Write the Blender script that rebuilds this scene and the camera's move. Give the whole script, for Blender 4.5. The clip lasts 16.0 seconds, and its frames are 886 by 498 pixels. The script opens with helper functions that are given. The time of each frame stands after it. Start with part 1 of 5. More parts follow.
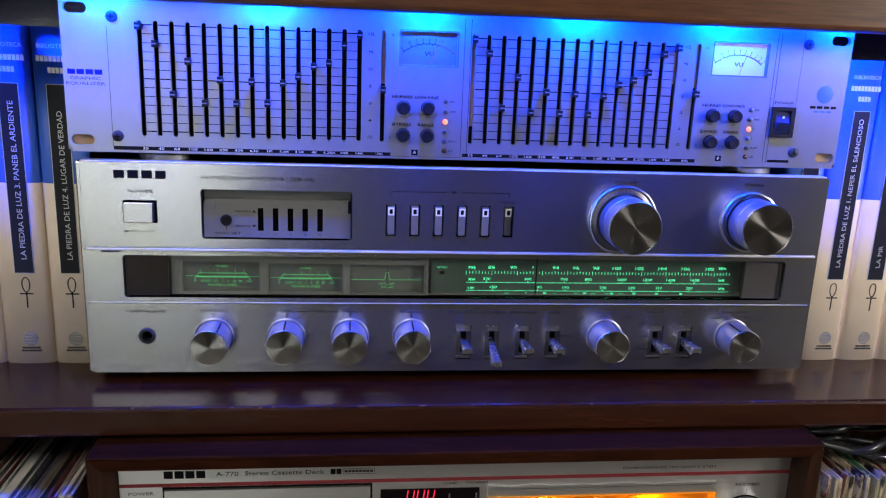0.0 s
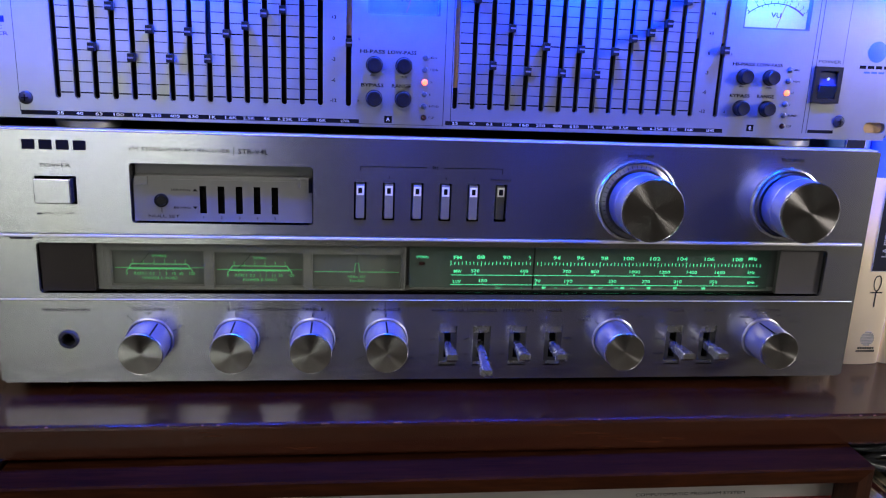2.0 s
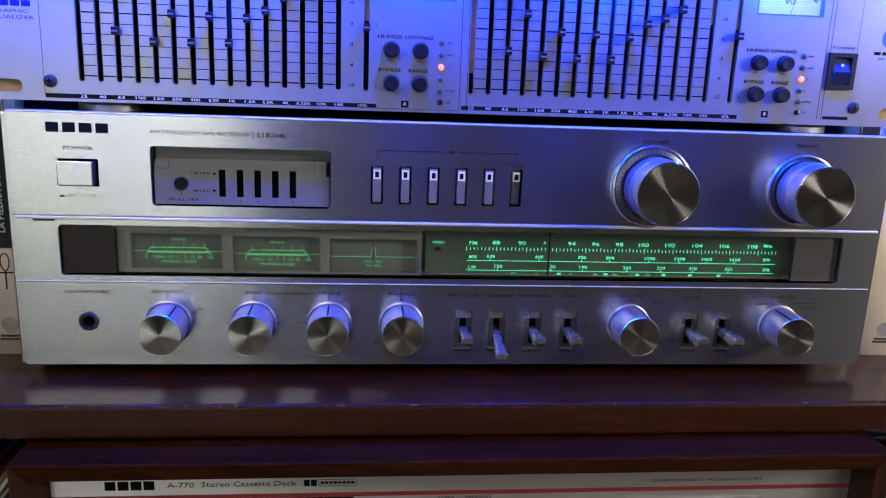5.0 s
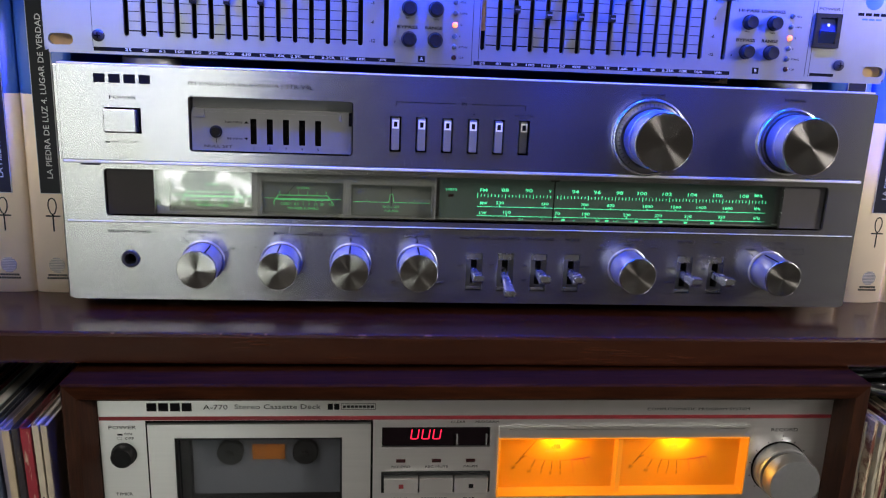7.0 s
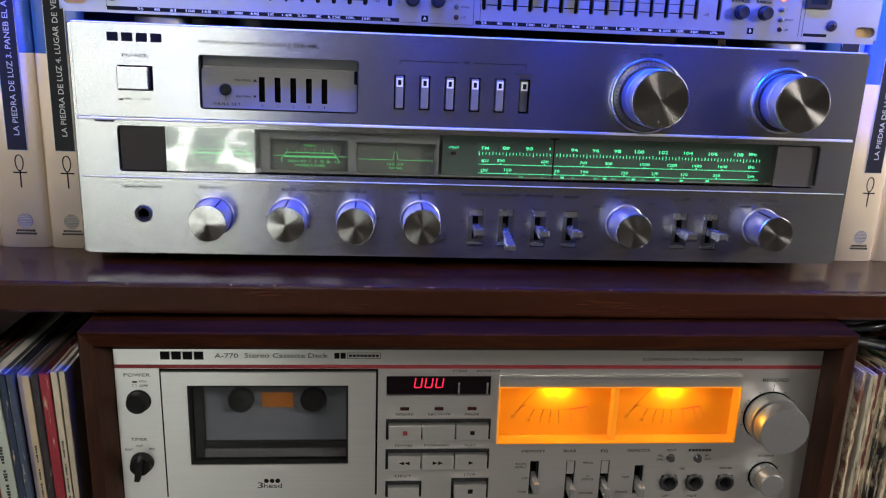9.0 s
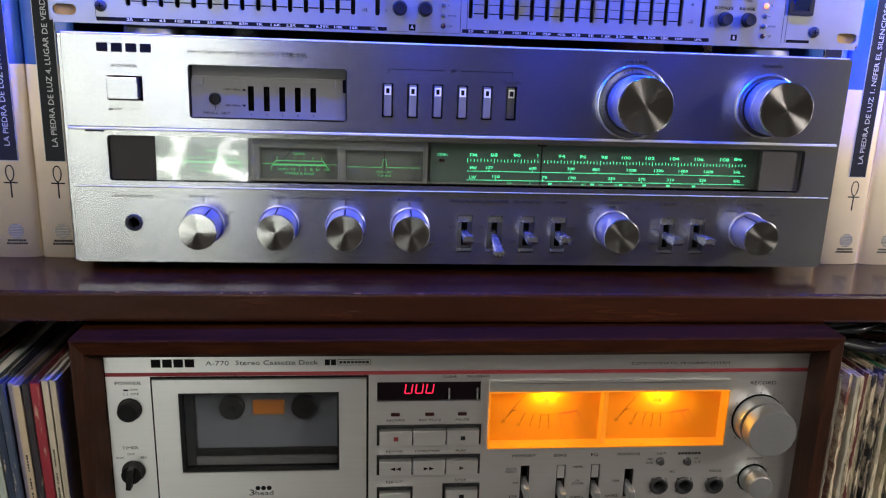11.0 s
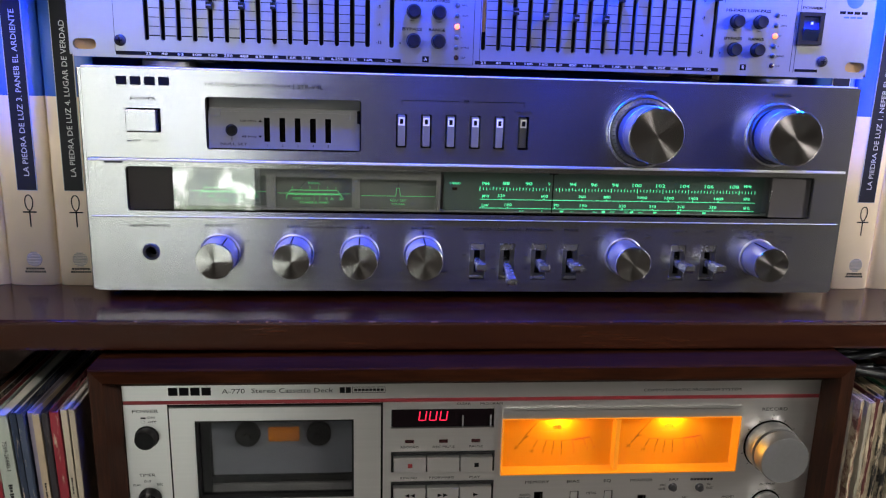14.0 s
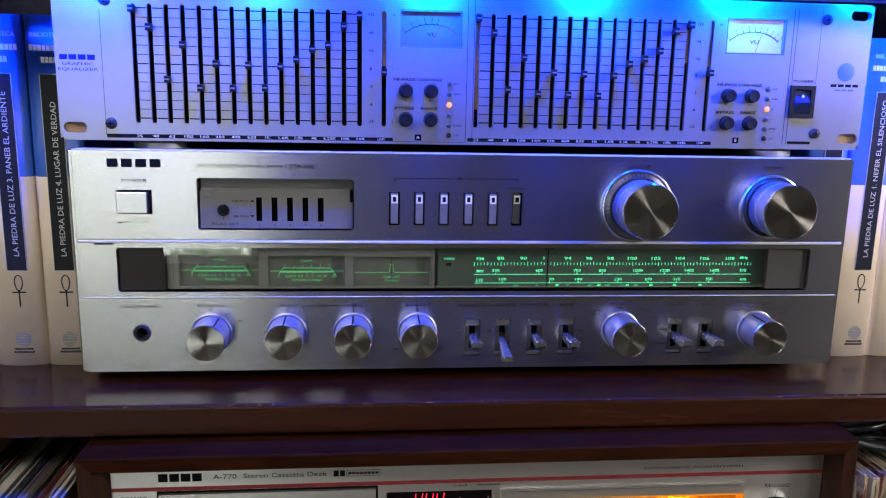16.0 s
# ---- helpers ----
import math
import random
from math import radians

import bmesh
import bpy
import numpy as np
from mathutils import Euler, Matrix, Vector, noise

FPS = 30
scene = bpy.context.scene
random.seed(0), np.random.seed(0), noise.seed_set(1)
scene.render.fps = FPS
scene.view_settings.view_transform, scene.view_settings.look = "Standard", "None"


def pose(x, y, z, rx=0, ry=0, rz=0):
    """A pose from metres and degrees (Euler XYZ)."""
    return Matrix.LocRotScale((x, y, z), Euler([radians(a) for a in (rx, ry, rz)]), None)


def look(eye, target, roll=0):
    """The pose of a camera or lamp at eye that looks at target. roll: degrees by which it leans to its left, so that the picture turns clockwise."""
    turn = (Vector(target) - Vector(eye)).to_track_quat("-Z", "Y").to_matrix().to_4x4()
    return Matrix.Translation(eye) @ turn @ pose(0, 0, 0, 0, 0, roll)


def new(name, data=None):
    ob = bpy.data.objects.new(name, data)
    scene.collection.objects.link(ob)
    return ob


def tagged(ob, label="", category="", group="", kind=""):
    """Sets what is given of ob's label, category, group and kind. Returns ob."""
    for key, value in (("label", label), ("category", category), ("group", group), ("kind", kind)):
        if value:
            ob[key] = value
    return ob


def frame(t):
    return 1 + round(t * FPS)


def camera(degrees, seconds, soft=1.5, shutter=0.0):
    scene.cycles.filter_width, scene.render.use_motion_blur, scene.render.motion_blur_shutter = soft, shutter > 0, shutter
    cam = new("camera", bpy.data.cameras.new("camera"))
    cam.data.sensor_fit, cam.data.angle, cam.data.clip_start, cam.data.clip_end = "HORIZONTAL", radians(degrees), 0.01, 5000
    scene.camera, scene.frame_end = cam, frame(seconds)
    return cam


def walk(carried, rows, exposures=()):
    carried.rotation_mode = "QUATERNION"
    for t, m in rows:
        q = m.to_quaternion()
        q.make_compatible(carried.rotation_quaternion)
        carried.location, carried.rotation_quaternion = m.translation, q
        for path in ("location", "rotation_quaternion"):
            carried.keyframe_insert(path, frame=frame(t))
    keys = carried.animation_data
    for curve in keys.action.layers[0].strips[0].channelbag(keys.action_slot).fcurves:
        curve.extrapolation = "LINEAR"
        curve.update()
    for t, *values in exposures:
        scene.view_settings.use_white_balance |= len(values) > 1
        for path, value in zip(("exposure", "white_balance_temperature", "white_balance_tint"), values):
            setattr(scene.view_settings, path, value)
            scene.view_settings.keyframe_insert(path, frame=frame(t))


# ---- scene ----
cam = camera(58.5, 16.0, soft=1.2)
PATH = [
    (0, (-0.075, -0.485, 0.214), (0.15, 1.443, -0.269), 2.3),
    (0.5, (-0.076, -0.446, 0.204), (0.138, 1.478, -0.298), 2.3),
    (1, (-0.071, -0.422, 0.196), (0.151, 1.499, -0.314), 2.3),
    (1.5, (-0.064, -0.412, 0.197), (0.164, 1.507, -0.322), 2.3),
    (2, (-0.057, -0.408, 0.194), (0.177, 1.511, -0.318), 2.4),
    (2.5, (-0.056, -0.408, 0.188), (0.179, 1.513, -0.317), 2.5),
    (3, (-0.057, -0.411, 0.181), (0.18, 1.513, -0.309), 2.6),
    (3.5, (-0.058, -0.412, 0.178), (0.174, 1.515, -0.301), 2.6),
    (4, (-0.06, -0.413, 0.176), (0.167, 1.518, -0.292), 2.5),
    (4.2, (-0.059, -0.413, 0.179), (0.159, 1.518, -0.295), 2.5),
    (6.3, (-0.064, -0.436, 0.171), (0.133, 1.498, -0.299), 2.3),
    (6.5, (-0.065, -0.442, 0.169), (0.129, 1.49, -0.313), 2.4),
    (7, (-0.065, -0.456, 0.16), (0.118, 1.473, -0.334), 2.4),
    (7.5, (-0.065, -0.465, 0.152), (0.111, 1.459, -0.368), 2.4),
    (8, (-0.065, -0.469, 0.147), (0.111, 1.45, -0.385), 2.5),
    (8.5, (-0.067, -0.472, 0.148), (0.111, 1.445, -0.392), 2.5),
    (9, (-0.066, -0.475, 0.147), (0.111, 1.445, -0.386), 2.4),
    (11.5, (-0.063, -0.479, 0.147), (0.129, 1.445, -0.365), 2.0),
    (12, (-0.065, -0.479, 0.149), (0.127, 1.445, -0.365), 2.0),
    (12.5, (-0.067, -0.478, 0.148), (0.12, 1.447, -0.359), 2.1),
    (13, (-0.068, -0.48, 0.151), (0.117, 1.447, -0.353), 2.0),
    (13.5, (-0.07, -0.481, 0.153), (0.113, 1.448, -0.34), 2.0),
    (14, (-0.069, -0.481, 0.158), (0.11, 1.452, -0.327), 1.8),
    (14.5, (-0.07, -0.479, 0.159), (0.111, 1.455, -0.314), 1.6),
    (15, (-0.068, -0.477, 0.166), (0.115, 1.463, -0.284), 1.4),
    (15.5, (-0.065, -0.473, 0.172), (0.123, 1.472, -0.251), 1.3),
    (16, (-0.067, -0.471, 0.182), (0.119, 1.48, -0.216), 1.2),
]
EXPOSURE = [(0, -0.34), (4.2, -0.36), (6.3, -0.24), (8.5, 0.0), (12.5, 0.0), (15.0, -0.15), (16, -0.2)]
walk(cam, [(t, look(eye, target, roll)) for t, eye, target, roll in PATH], EXPOSURE)
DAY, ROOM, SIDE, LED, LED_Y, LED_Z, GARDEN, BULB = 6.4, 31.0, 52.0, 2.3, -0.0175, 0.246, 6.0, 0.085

# ---------------------------------------------------------------- light and room
MM = 0.001
world = bpy.data.worlds.new("dusk_sky")
scene.world = world
world.use_nodes = True
sky = world.node_tree.nodes.new("ShaderNodeTexSky")
sky.sky_type, sky.sun_disc = "NISHITA", False
sky.sun_elevation, sky.sun_rotation = radians(12), radians(200)
world.node_tree.links.new(sky.outputs[0], world.node_tree.nodes["Background"].inputs[0])
world.node_tree.nodes["Background"].inputs[1].default_value = 0.05


def lamp(name, kind, m, energy, color, **more):
    data = bpy.data.lights.new(name, kind)
    data.energy, data.color = energy, color
    if "size" in more:
        data.shape, data.size, data.size_y = "RECTANGLE", more["size"], more["size_y"]
    if "radius" in more:
        data.shadow_soft_size = more["radius"]
    ob = new(name, data)
    ob.matrix_world = m
    return ob


WIN_X0, WIN_X1, WIN_Z0, WIN_Z1, BACK_Y = -1.75, -0.56, -0.60, 0.75, -3.0
lamp("window_daylight", "AREA", look(((WIN_X0 + WIN_X1) / 2, BACK_Y + 0.02, 0.1), ((WIN_X0 + WIN_X1) / 2, 0, 0.1)), DAY, (0.93, 0.97, 1.0), size=1.15, size_y=1.25)
# Overhead source out of view, widened to spread its reflection over the panels.
lamp("unseen_ceiling_lamp", "AREA", look((-0.75, -1.3, 1.33), (-0.25, 0, 0.05)), ROOM, (1.0, 0.965, 0.92), size=1.4, size_y=0.5)
# Added source, out of view, that brightens the books at the right.
lamp("added_side_light", "POINT", pose(1.05, -0.62, 0.40), SIDE, (1.0, 0.94, 0.86), radius=0.11)
for bx in (0.0485, 0.1205):
    lamp("meter_bulb_light", "POINT", pose(bx, -0.0385 - 0.01 * bx, -0.0618 + 0.0075 * bx), BULB, (1.0, 0.55, 0.06), radius=0.002)
LED_X = [-0.221, -0.126, -0.031, 0.064, 0.159, 0.246]
for lx in LED_X:
    lamp("blue_led_light", "AREA", look((lx, LED_Y, LED_Z), (lx, LED_Y + 0.09, LED_Z - 0.045)), LED if lx < 0.2 else 0.6 * LED, (0.0, 0.042, 1.0), size=0.004, size_y=0.004)


# ---------------------------------------------------------------- materials
def mat(name, color, rough=0.5, metal=0.0, vary=0.12, scale=60.0, bump=0.0, bump_scale=400.0, stretch=None, coat=0.0, aniso=0.0, radial=None, brushed=False, spec=None, emit=None, power=0.0):
    m = bpy.data.materials.new(name)
    m.use_nodes = True
    nt = m.node_tree
    N, L = nt.nodes, nt.links
    b = N["Principled BSDF"]
    b.inputs["Base Color"].default_value = (*color, 1)
    b.inputs["Roughness"].default_value, b.inputs["Metallic"].default_value = rough, metal
    b.inputs["Coat Weight"].default_value, b.inputs["Coat Roughness"].default_value = coat, 0.12
    b.inputs["Anisotropic"].default_value = aniso
    if spec is not None:
        b.inputs["Specular IOR Level"].default_value = spec
    if emit:
        b.inputs["Emission Color"].default_value = (*emit, 1)
        b.inputs["Emission Strength"].default_value = power
    co = N.new("ShaderNodeTexCoord")
    mp = N.new("ShaderNodeMapping")
    L.new(co.outputs["Object"], mp.inputs[0])
    if stretch:
        mp.inputs["Scale"].default_value = stretch
    if vary:
        n1, n2 = N.new("ShaderNodeTexNoise"), N.new("ShaderNodeTexNoise")
        n1.inputs["Scale"].default_value, n1.inputs["Detail"].default_value = scale, 6
        n2.inputs["Scale"].default_value, n2.inputs["Detail"].default_value = scale / 7, 2
        L.new(mp.outputs[0], n1.inputs["Vector"])
        L.new(co.outputs["Object"], n2.inputs["Vector"])
        mid = N.new("ShaderNodeMath")
        mid.operation = "ADD"
        L.new(n1.outputs["Fac"], mid.inputs[0])
        L.new(n2.outputs["Fac"], mid.inputs[1])
        ramp = N.new("ShaderNodeMapRange")
        ramp.inputs["From Min"].default_value, ramp.inputs["From Max"].default_value = 0.6, 1.4
        ramp.inputs["To Min"].default_value, ramp.inputs["To Max"].default_value = 1 - vary, 1 + vary
        L.new(mid.outputs[0], ramp.inputs[0])
        mul = N.new("ShaderNodeVectorMath")
        mul.operation = "SCALE"
        mul.inputs[0].default_value = color
        L.new(ramp.outputs[0], mul.inputs["Scale"])
        L.new(mul.outputs[0], b.inputs["Base Color"])
        r2 = N.new("ShaderNodeMath")
        r2.operation = "MULTIPLY"
        r2.inputs[1].default_value = rough
        L.new(ramp.outputs[0], r2.inputs[0])
        if not brushed:
            L.new(r2.outputs[0], b.inputs["Roughness"])
    if bump:
        n3, bp = N.new("ShaderNodeTexNoise"), N.new("ShaderNodeBump")
        n3.inputs["Scale"].default_value, n3.inputs["Detail"].default_value = bump_scale, 3
        L.new(mp.outputs[0], n3.inputs["Vector"])
        bp.inputs["Strength"].default_value, bp.inputs["Distance"].default_value = bump, 0.0005
        L.new(n3.outputs["Fac"], bp.inputs["Height"])
        L.new(bp.outputs[0], b.inputs["Normal"])
    if brushed:
        tv = N.new("ShaderNodeCombineXYZ")
        tv.inputs["Z"].default_value = 1.0
        L.new(tv.outputs[0], b.inputs["Tangent"])
    if radial:
        tg = N.new("ShaderNodeTangent")
        tg.direction_type, tg.axis = "RADIAL", radial
        L.new(tg.outputs[0], b.inputs["Tangent"])
    return m


def wood(name, dark, light, rough, coat=0.0, along="x", spec=0.5):
    m = mat(name, dark, rough, coat=coat, vary=0, spec=spec)
    N, L = m.node_tree.nodes, m.node_tree.links
    b = N["Principled BSDF"]
    co, mp = N.new("ShaderNodeTexCoord"), N.new("ShaderNodeMapping")
    L.new(co.outputs["Object"], mp.inputs[0])
    mp.inputs["Scale"].default_value = (4, 55, 55) if along == "x" else (55, 55, 4)
    n1, n2 = N.new("ShaderNodeTexNoise"), N.new("ShaderNodeTexNoise")
    n1.inputs["Scale"].default_value, n1.inputs["Detail"].default_value, n1.inputs["Distortion"].default_value = 3.0, 8, 0.6
    n2.inputs["Scale"].default_value, n2.inputs["Detail"].default_value = 14.0, 4
    L.new(mp.outputs[0], n1.inputs["Vector"])
    L.new(mp.outputs[0], n2.inputs["Vector"])
    mix = N.new("ShaderNodeMath")
    mix.operation = "MULTIPLY"
    L.new(n1.outputs["Fac"], mix.inputs[0])
    L.new(n2.outputs["Fac"], mix.inputs[1])
    cr = N.new("ShaderNodeValToRGB")
    cr.color_ramp.elements[0].position, cr.color_ramp.elements[0].color = 0.12, (*dark, 1)
    cr.color_ramp.elements[1].position, cr.color_ramp.elements[1].color = 0.42, (*light, 1)
    L.new(mix.outputs[0], cr.inputs[0])
    L.new(cr.outputs[0], b.inputs["Base Color"])
    bp = N.new("ShaderNodeBump")
    bp.inputs["Strength"].default_value, bp.inputs["Distance"].default_value = 0.12, 0.0004
    L.new(n2.outputs["Fac"], bp.inputs["Height"])
    L.new(bp.outputs[0], b.inputs["Normal"])
    return m


def two_tone(name, low, high, split, rough):
    """A printed cover: one colour below a height, another above it, with paper grain."""
    m = mat(name, low, rough, vary=0, bump=0.15, bump_scale=900)
    N, L = m.node_tree.nodes, m.node_tree.links
    co, sep, gt, mx, nz = N.new("ShaderNodeTexCoord"), N.new("ShaderNodeSeparateXYZ"), N.new("ShaderNodeMath"), N.new("ShaderNodeMix"), N.new("ShaderNodeTexNoise")
    L.new(co.outputs["Object"], sep.inputs[0])
    gt.operation, gt.inputs[1].default_value = "GREATER_THAN", split
    L.new(sep.outputs["Z"], gt.inputs[0])
    mx.data_type = "RGBA"
    mx.inputs["A"].default_value, mx.inputs["B"].default_value = (*low, 1), (*high, 1)
    L.new(gt.outputs[0], mx.inputs["Factor"])
    nz.inputs["Scale"].default_value, nz.inputs["Detail"].default_value = 25, 6
    L.new(co.outputs["Object"], nz.inputs["Vector"])
    rg, sc = N.new("ShaderNodeMapRange"), N.new("ShaderNodeVectorMath")
    rg.inputs["To Min"].default_value, rg.inputs["To Max"].default_value = 0.8, 1.12
    L.new(nz.outputs["Fac"], rg.inputs[0])
    sc.operation = "SCALE"
    L.new(mx.outputs["Result"], sc.inputs[0])
    L.new(rg.outputs[0], sc.inputs["Scale"])
    L.new(sc.outputs[0], N["Principled BSDF"].inputs["Base Color"])
    return m


def sleeve_card(color, rough, wear):
    """Printed card: grime at a large scale, and frayed spots where the pale board shows through."""
    m = mat("sleeve_card", color, rough, 0, 0.28, 45, 0.25, 420)
    N, L = m.node_tree.nodes, m.node_tree.links
    b = N["Principled BSDF"]
    old = b.inputs["Base Color"].links[0].from_socket
    co, mp, nz, rg, mx = N.new("ShaderNodeTexCoord"), N.new("ShaderNodeMapping"), N.new("ShaderNodeTexNoise"), N.new("ShaderNodeMapRange"), N.new("ShaderNodeMix")
    mp.inputs["Scale"].default_value = (500, 60, 70)
    mp.inputs["Location"].default_value = (color[0] * 91, color[1] * 57, color[2] * 33)
    L.new(co.outputs["Object"], mp.inputs[0])
    L.new(mp.outputs[0], nz.inputs["Vector"])
    nz.inputs["Scale"].default_value, nz.inputs["Detail"].default_value, nz.inputs["Roughness"].default_value = 1.0, 7, 0.65
    rg.inputs["From Min"].default_value, rg.inputs["From Max"].default_value = 0.66 - 0.28 * wear, 0.76 - 0.28 * wear
    L.new(nz.outputs["Fac"], rg.inputs[0])
    mx.data_type = "RGBA"
    mx.inputs["B"].default_value = (0.42, 0.35, 0.25, 1)
    L.new(old, mx.inputs["A"])
    L.new(rg.outputs[0], mx.inputs["Factor"])
    L.new(mx.outputs["Result"], b.inputs["Base Color"])
    return m


def glass(name, gloss, tint=(1, 1, 1)):
    m = bpy.data.materials.new(name)
    m.use_nodes = True
    N, L = m.node_tree.nodes, m.node_tree.links
    N.remove(N["Principled BSDF"])
    tr, gl, mx = N.new("ShaderNodeBsdfTransparent"), N.new("ShaderNodeBsdfGlossy"), N.new("ShaderNodeMixShader")
    tr.inputs[0].default_value = (*tint, 1)
    gl.inputs["Roughness"].default_value = 0.02
    mx.inputs[0].default_value = gloss
    L.new(tr.outputs[0], mx.inputs[1])
    L.new(gl.outputs[0], mx.inputs[2])
    L.new(mx.outputs[0], N["Material Output"].inputs[0])
    return m


BRUSH = (5, 40, 520)
ALU = mat("brushed_aluminium", (0.45, 0.447, 0.445), 0.245, 0.97, 0.06, 1.0, stretch=BRUSH, aniso=0.74, brushed=True)
ALU_DECK = mat("satin_aluminium", (0.85, 0.84, 0.825), 0.28, 0.95, 0.05, 1.0, stretch=BRUSH, aniso=0.7, brushed=True)
EQ_PAINT = mat("silver_lacquer", (0.27, 0.278, 0.292), 0.33, 0.72, 0.06, 90, 0.05, 1500)
SPUN = mat("spun_aluminium", (0.62, 0.605, 0.59), 0.17, 1.0, 0.05, 300, aniso=0.97, radial="Y")
KNURL = mat("knob_side_metal", (0.34, 0.34, 0.36), 0.34, 0.7, 0.08, 200)
FOOT_METAL = mat("dull_foot_metal", (0.30, 0.30, 0.31), 0.5, 0.9, 0.08, 120)
CHROME = mat("polished_metal", (0.80, 0.80, 0.82), 0.16, 1.0, 0.05, 200)
BEAD = mat("satin_bead_metal", (0.60, 0.60, 0.62), 0.40, 0.6, 0.08, 120)
LEVER = mat("brushed_lever_metal", (0.42, 0.42, 0.44), 0.27, 0.92, 0.06, 200)
DARK_RING = mat("dark_ring_metal", (0.13, 0.13, 0.14), 0.35, 0.9, 0.06, 200)
KEYTOP = mat("pale_key_metal", (0.17, 0.17, 0.18), 0.40, 0.5, 0.06, 150)
GREY_KNOB = mat("grey_metal_knob", (0.29, 0.29, 0.295), 0.44, 0.78, 0.07, 400, 0.05, 2000)
BLACK = mat("black_plastic", (0.006, 0.006, 0.0065), 0.45, 0, 0.15, 120, spec=0.18)
SLOT = mat("black_slot", (0.003, 0.003, 0.003), 0.8, 0, 0.1, 200, spec=0.05)
BROWNBLK = mat("smoked_panel", (0.016, 0.012, 0.012), 0.35, 0, 0.12, 60, spec=0.22)
NUT = mat("dark_socket_metal", (0.02, 0.02, 0.022), 0.5, 0.3, 0.1, 200)
STEEL = mat("dark_steel_case", (0.025, 0.025, 0.027), 0.5, 0.4, 0.12, 80, 0.1, 900)
INK = mat("black_ink", (0.006, 0.006, 0.007), 0.7, 0, 0, spec=0.08)
GREYINK = mat("grey_ink", (0.025, 0.025, 0.027), 0.7, 0, 0, spec=0.1)
BLUEINK = mat("blue_ink", (0.004, 0.014, 0.15), 0.6, 0, 0, spec=0.1)
PALE_BLUEINK = mat("pale_blue_ink", (0.03, 0.11, 0.42), 0.5, 0, 0)
REDINK = mat("red_ink", (0.15, 0.010, 0.014), 0.5, 0, 0.05, 80)
REDSCALE = mat("red_scale_ink", (0.48, 0.02, 0.012), 0.5, 0, 0)
WHITEINK = mat("white_ink", (0.72, 0.72, 0.70), 0.5, 0, 0)
PANEL_GREY = mat("grey_inner_panel", (0.14, 0.14, 0.143), 0.5, 0.3, 0.06, 200)
DIAL = mat("dial_backing", (0.075, 0.085, 0.078), 0.5, 0, 0.12, 60)
BEZEL = mat("meter_bezel", (0.20, 0.208, 0.19), 0.4, 0.4, 0.08, 90)
METER_FACE = mat("meter_face", (0.095, 0.105, 0.095), 0.5, 0, 0.10, 60, emit=(0.75, 1.0, 0.6), power=0.007)
SCALE_GLOW = mat("edge_lit_scale_plate", (0.05, 0.07, 0.06), 0.4, 0, 0.1, 50, emit=(0.02, 0.30, 0.16), power=0.012)
GREEN = mat("backlit_green_print", (0.05, 0.3, 0.15), 0.5, 0, 0, emit=(0.10, 1.0, 0.46), power=1.45)
GREEN_DIM = mat("dim_green_print", (0.05, 0.3, 0.1), 0.5, 0, 0, emit=(0.14, 0.85, 0.24), power=0.6)
PANE = glass("clear_pane", 0.13)
METER_PANE = glass("thin_meter_pane", 0.02)
SMOKE = glass("smoked_pane", 0.05, (0.55, 0.55, 0.56))
TAPE = mat("brown_slider_track", (0.32, 0.18, 0.06), 0.6, 0, 0.25, 300)
# One paper in two tones: dark for the unlit meter, pale for the lit.
VU_PAPER = mat("vu_paper", (0.055, 0.055, 0.065), 0.6, 0, 0.04, 100, emit=(1.0, 0.5, 0.3), power=0.02)
VU_LIT = mat("lit_vu_paper", (0.30, 0.28, 0.26), 0.6, 0, 0.04, 100, emit=(1.0, 0.60, 0.60), power=0.33)
METER_RIM = mat("clear_plastic_rim", (0.10, 0.10, 0.11), 0.3, 0, 0.05, 100)
LED_RED = mat("lit_red_led", (0.5, 0.05, 0.02), 0.3, 0, 0, emit=(1.0, 0.16, 0.06), power=4.0)
LED_OFF = mat("unlit_led", (0.05, 0.055, 0.06), 0.3, 0, 0.05, 200)
LED_DARK = mat("dark_red_led", (0.022, 0.004, 0.005), 0.25, 0, 0.05, 200)
DIGIT = mat("red_led_digit", (0.3, 0.0, 0.02), 0.4, 0, 0, emit=(1.0, 0.02, 0.07), power=1.6)
AMBER = mat("amber_backlit_scale", (0.50, 0.17, 0.003), 0.6, 0, 0.06, 40, emit=(1.0, 0.25, 0.003), power=0.20, spec=0.1)
ACRYLIC = mat("amber_edge_lit_acrylic", (0.42, 0.15, 0.01), 0.25, 0, 0.06, 60, emit=(1.0, 0.30, 0.012), power=0.45)
AMBER_LAMP = mat("amber_lamp", (1, 0.6, 0.1), 0.5, 0, 0, emit=(1.0, 0.55, 0.03), power=3.0)
# A faint emission is added to the label's orange.
AMBER_TAG = mat("self_lit_orange_label", (0.70, 0.22, 0.02), 0.5, 0, 0.08, 200, emit=(1, 0.3, 0.01), power=0.12)
TAPE_GREY = mat("cassette_bay_grey", (0.36, 0.385, 0.42), 0.45, 0.2, 0.10, 50)
TAPE_LEDGE = mat("cassette_ledge", (0.28, 0.28, 0.27), 0.45, 0.2, 0.10, 60)
SHELF = wood("varnished_mahogany", (0.020, 0.0058, 0.0031), (0.040, 0.0118, 0.0053), 0.24, 0.45, spec=0.38)
# Shelf mahogany again, lightened in its colour for the light on the lip.
LIT_LIP = wood("mahogany_lightened_as_lit", (0.055, 0.020, 0.008), (0.12, 0.047, 0.018), 0.35, 0.1)
WALNUT = wood("walnut_veneer", (0.0105, 0.0031, 0.0017), (0.036, 0.0104, 0.0041), 0.60, 0.0, spec=0.03)
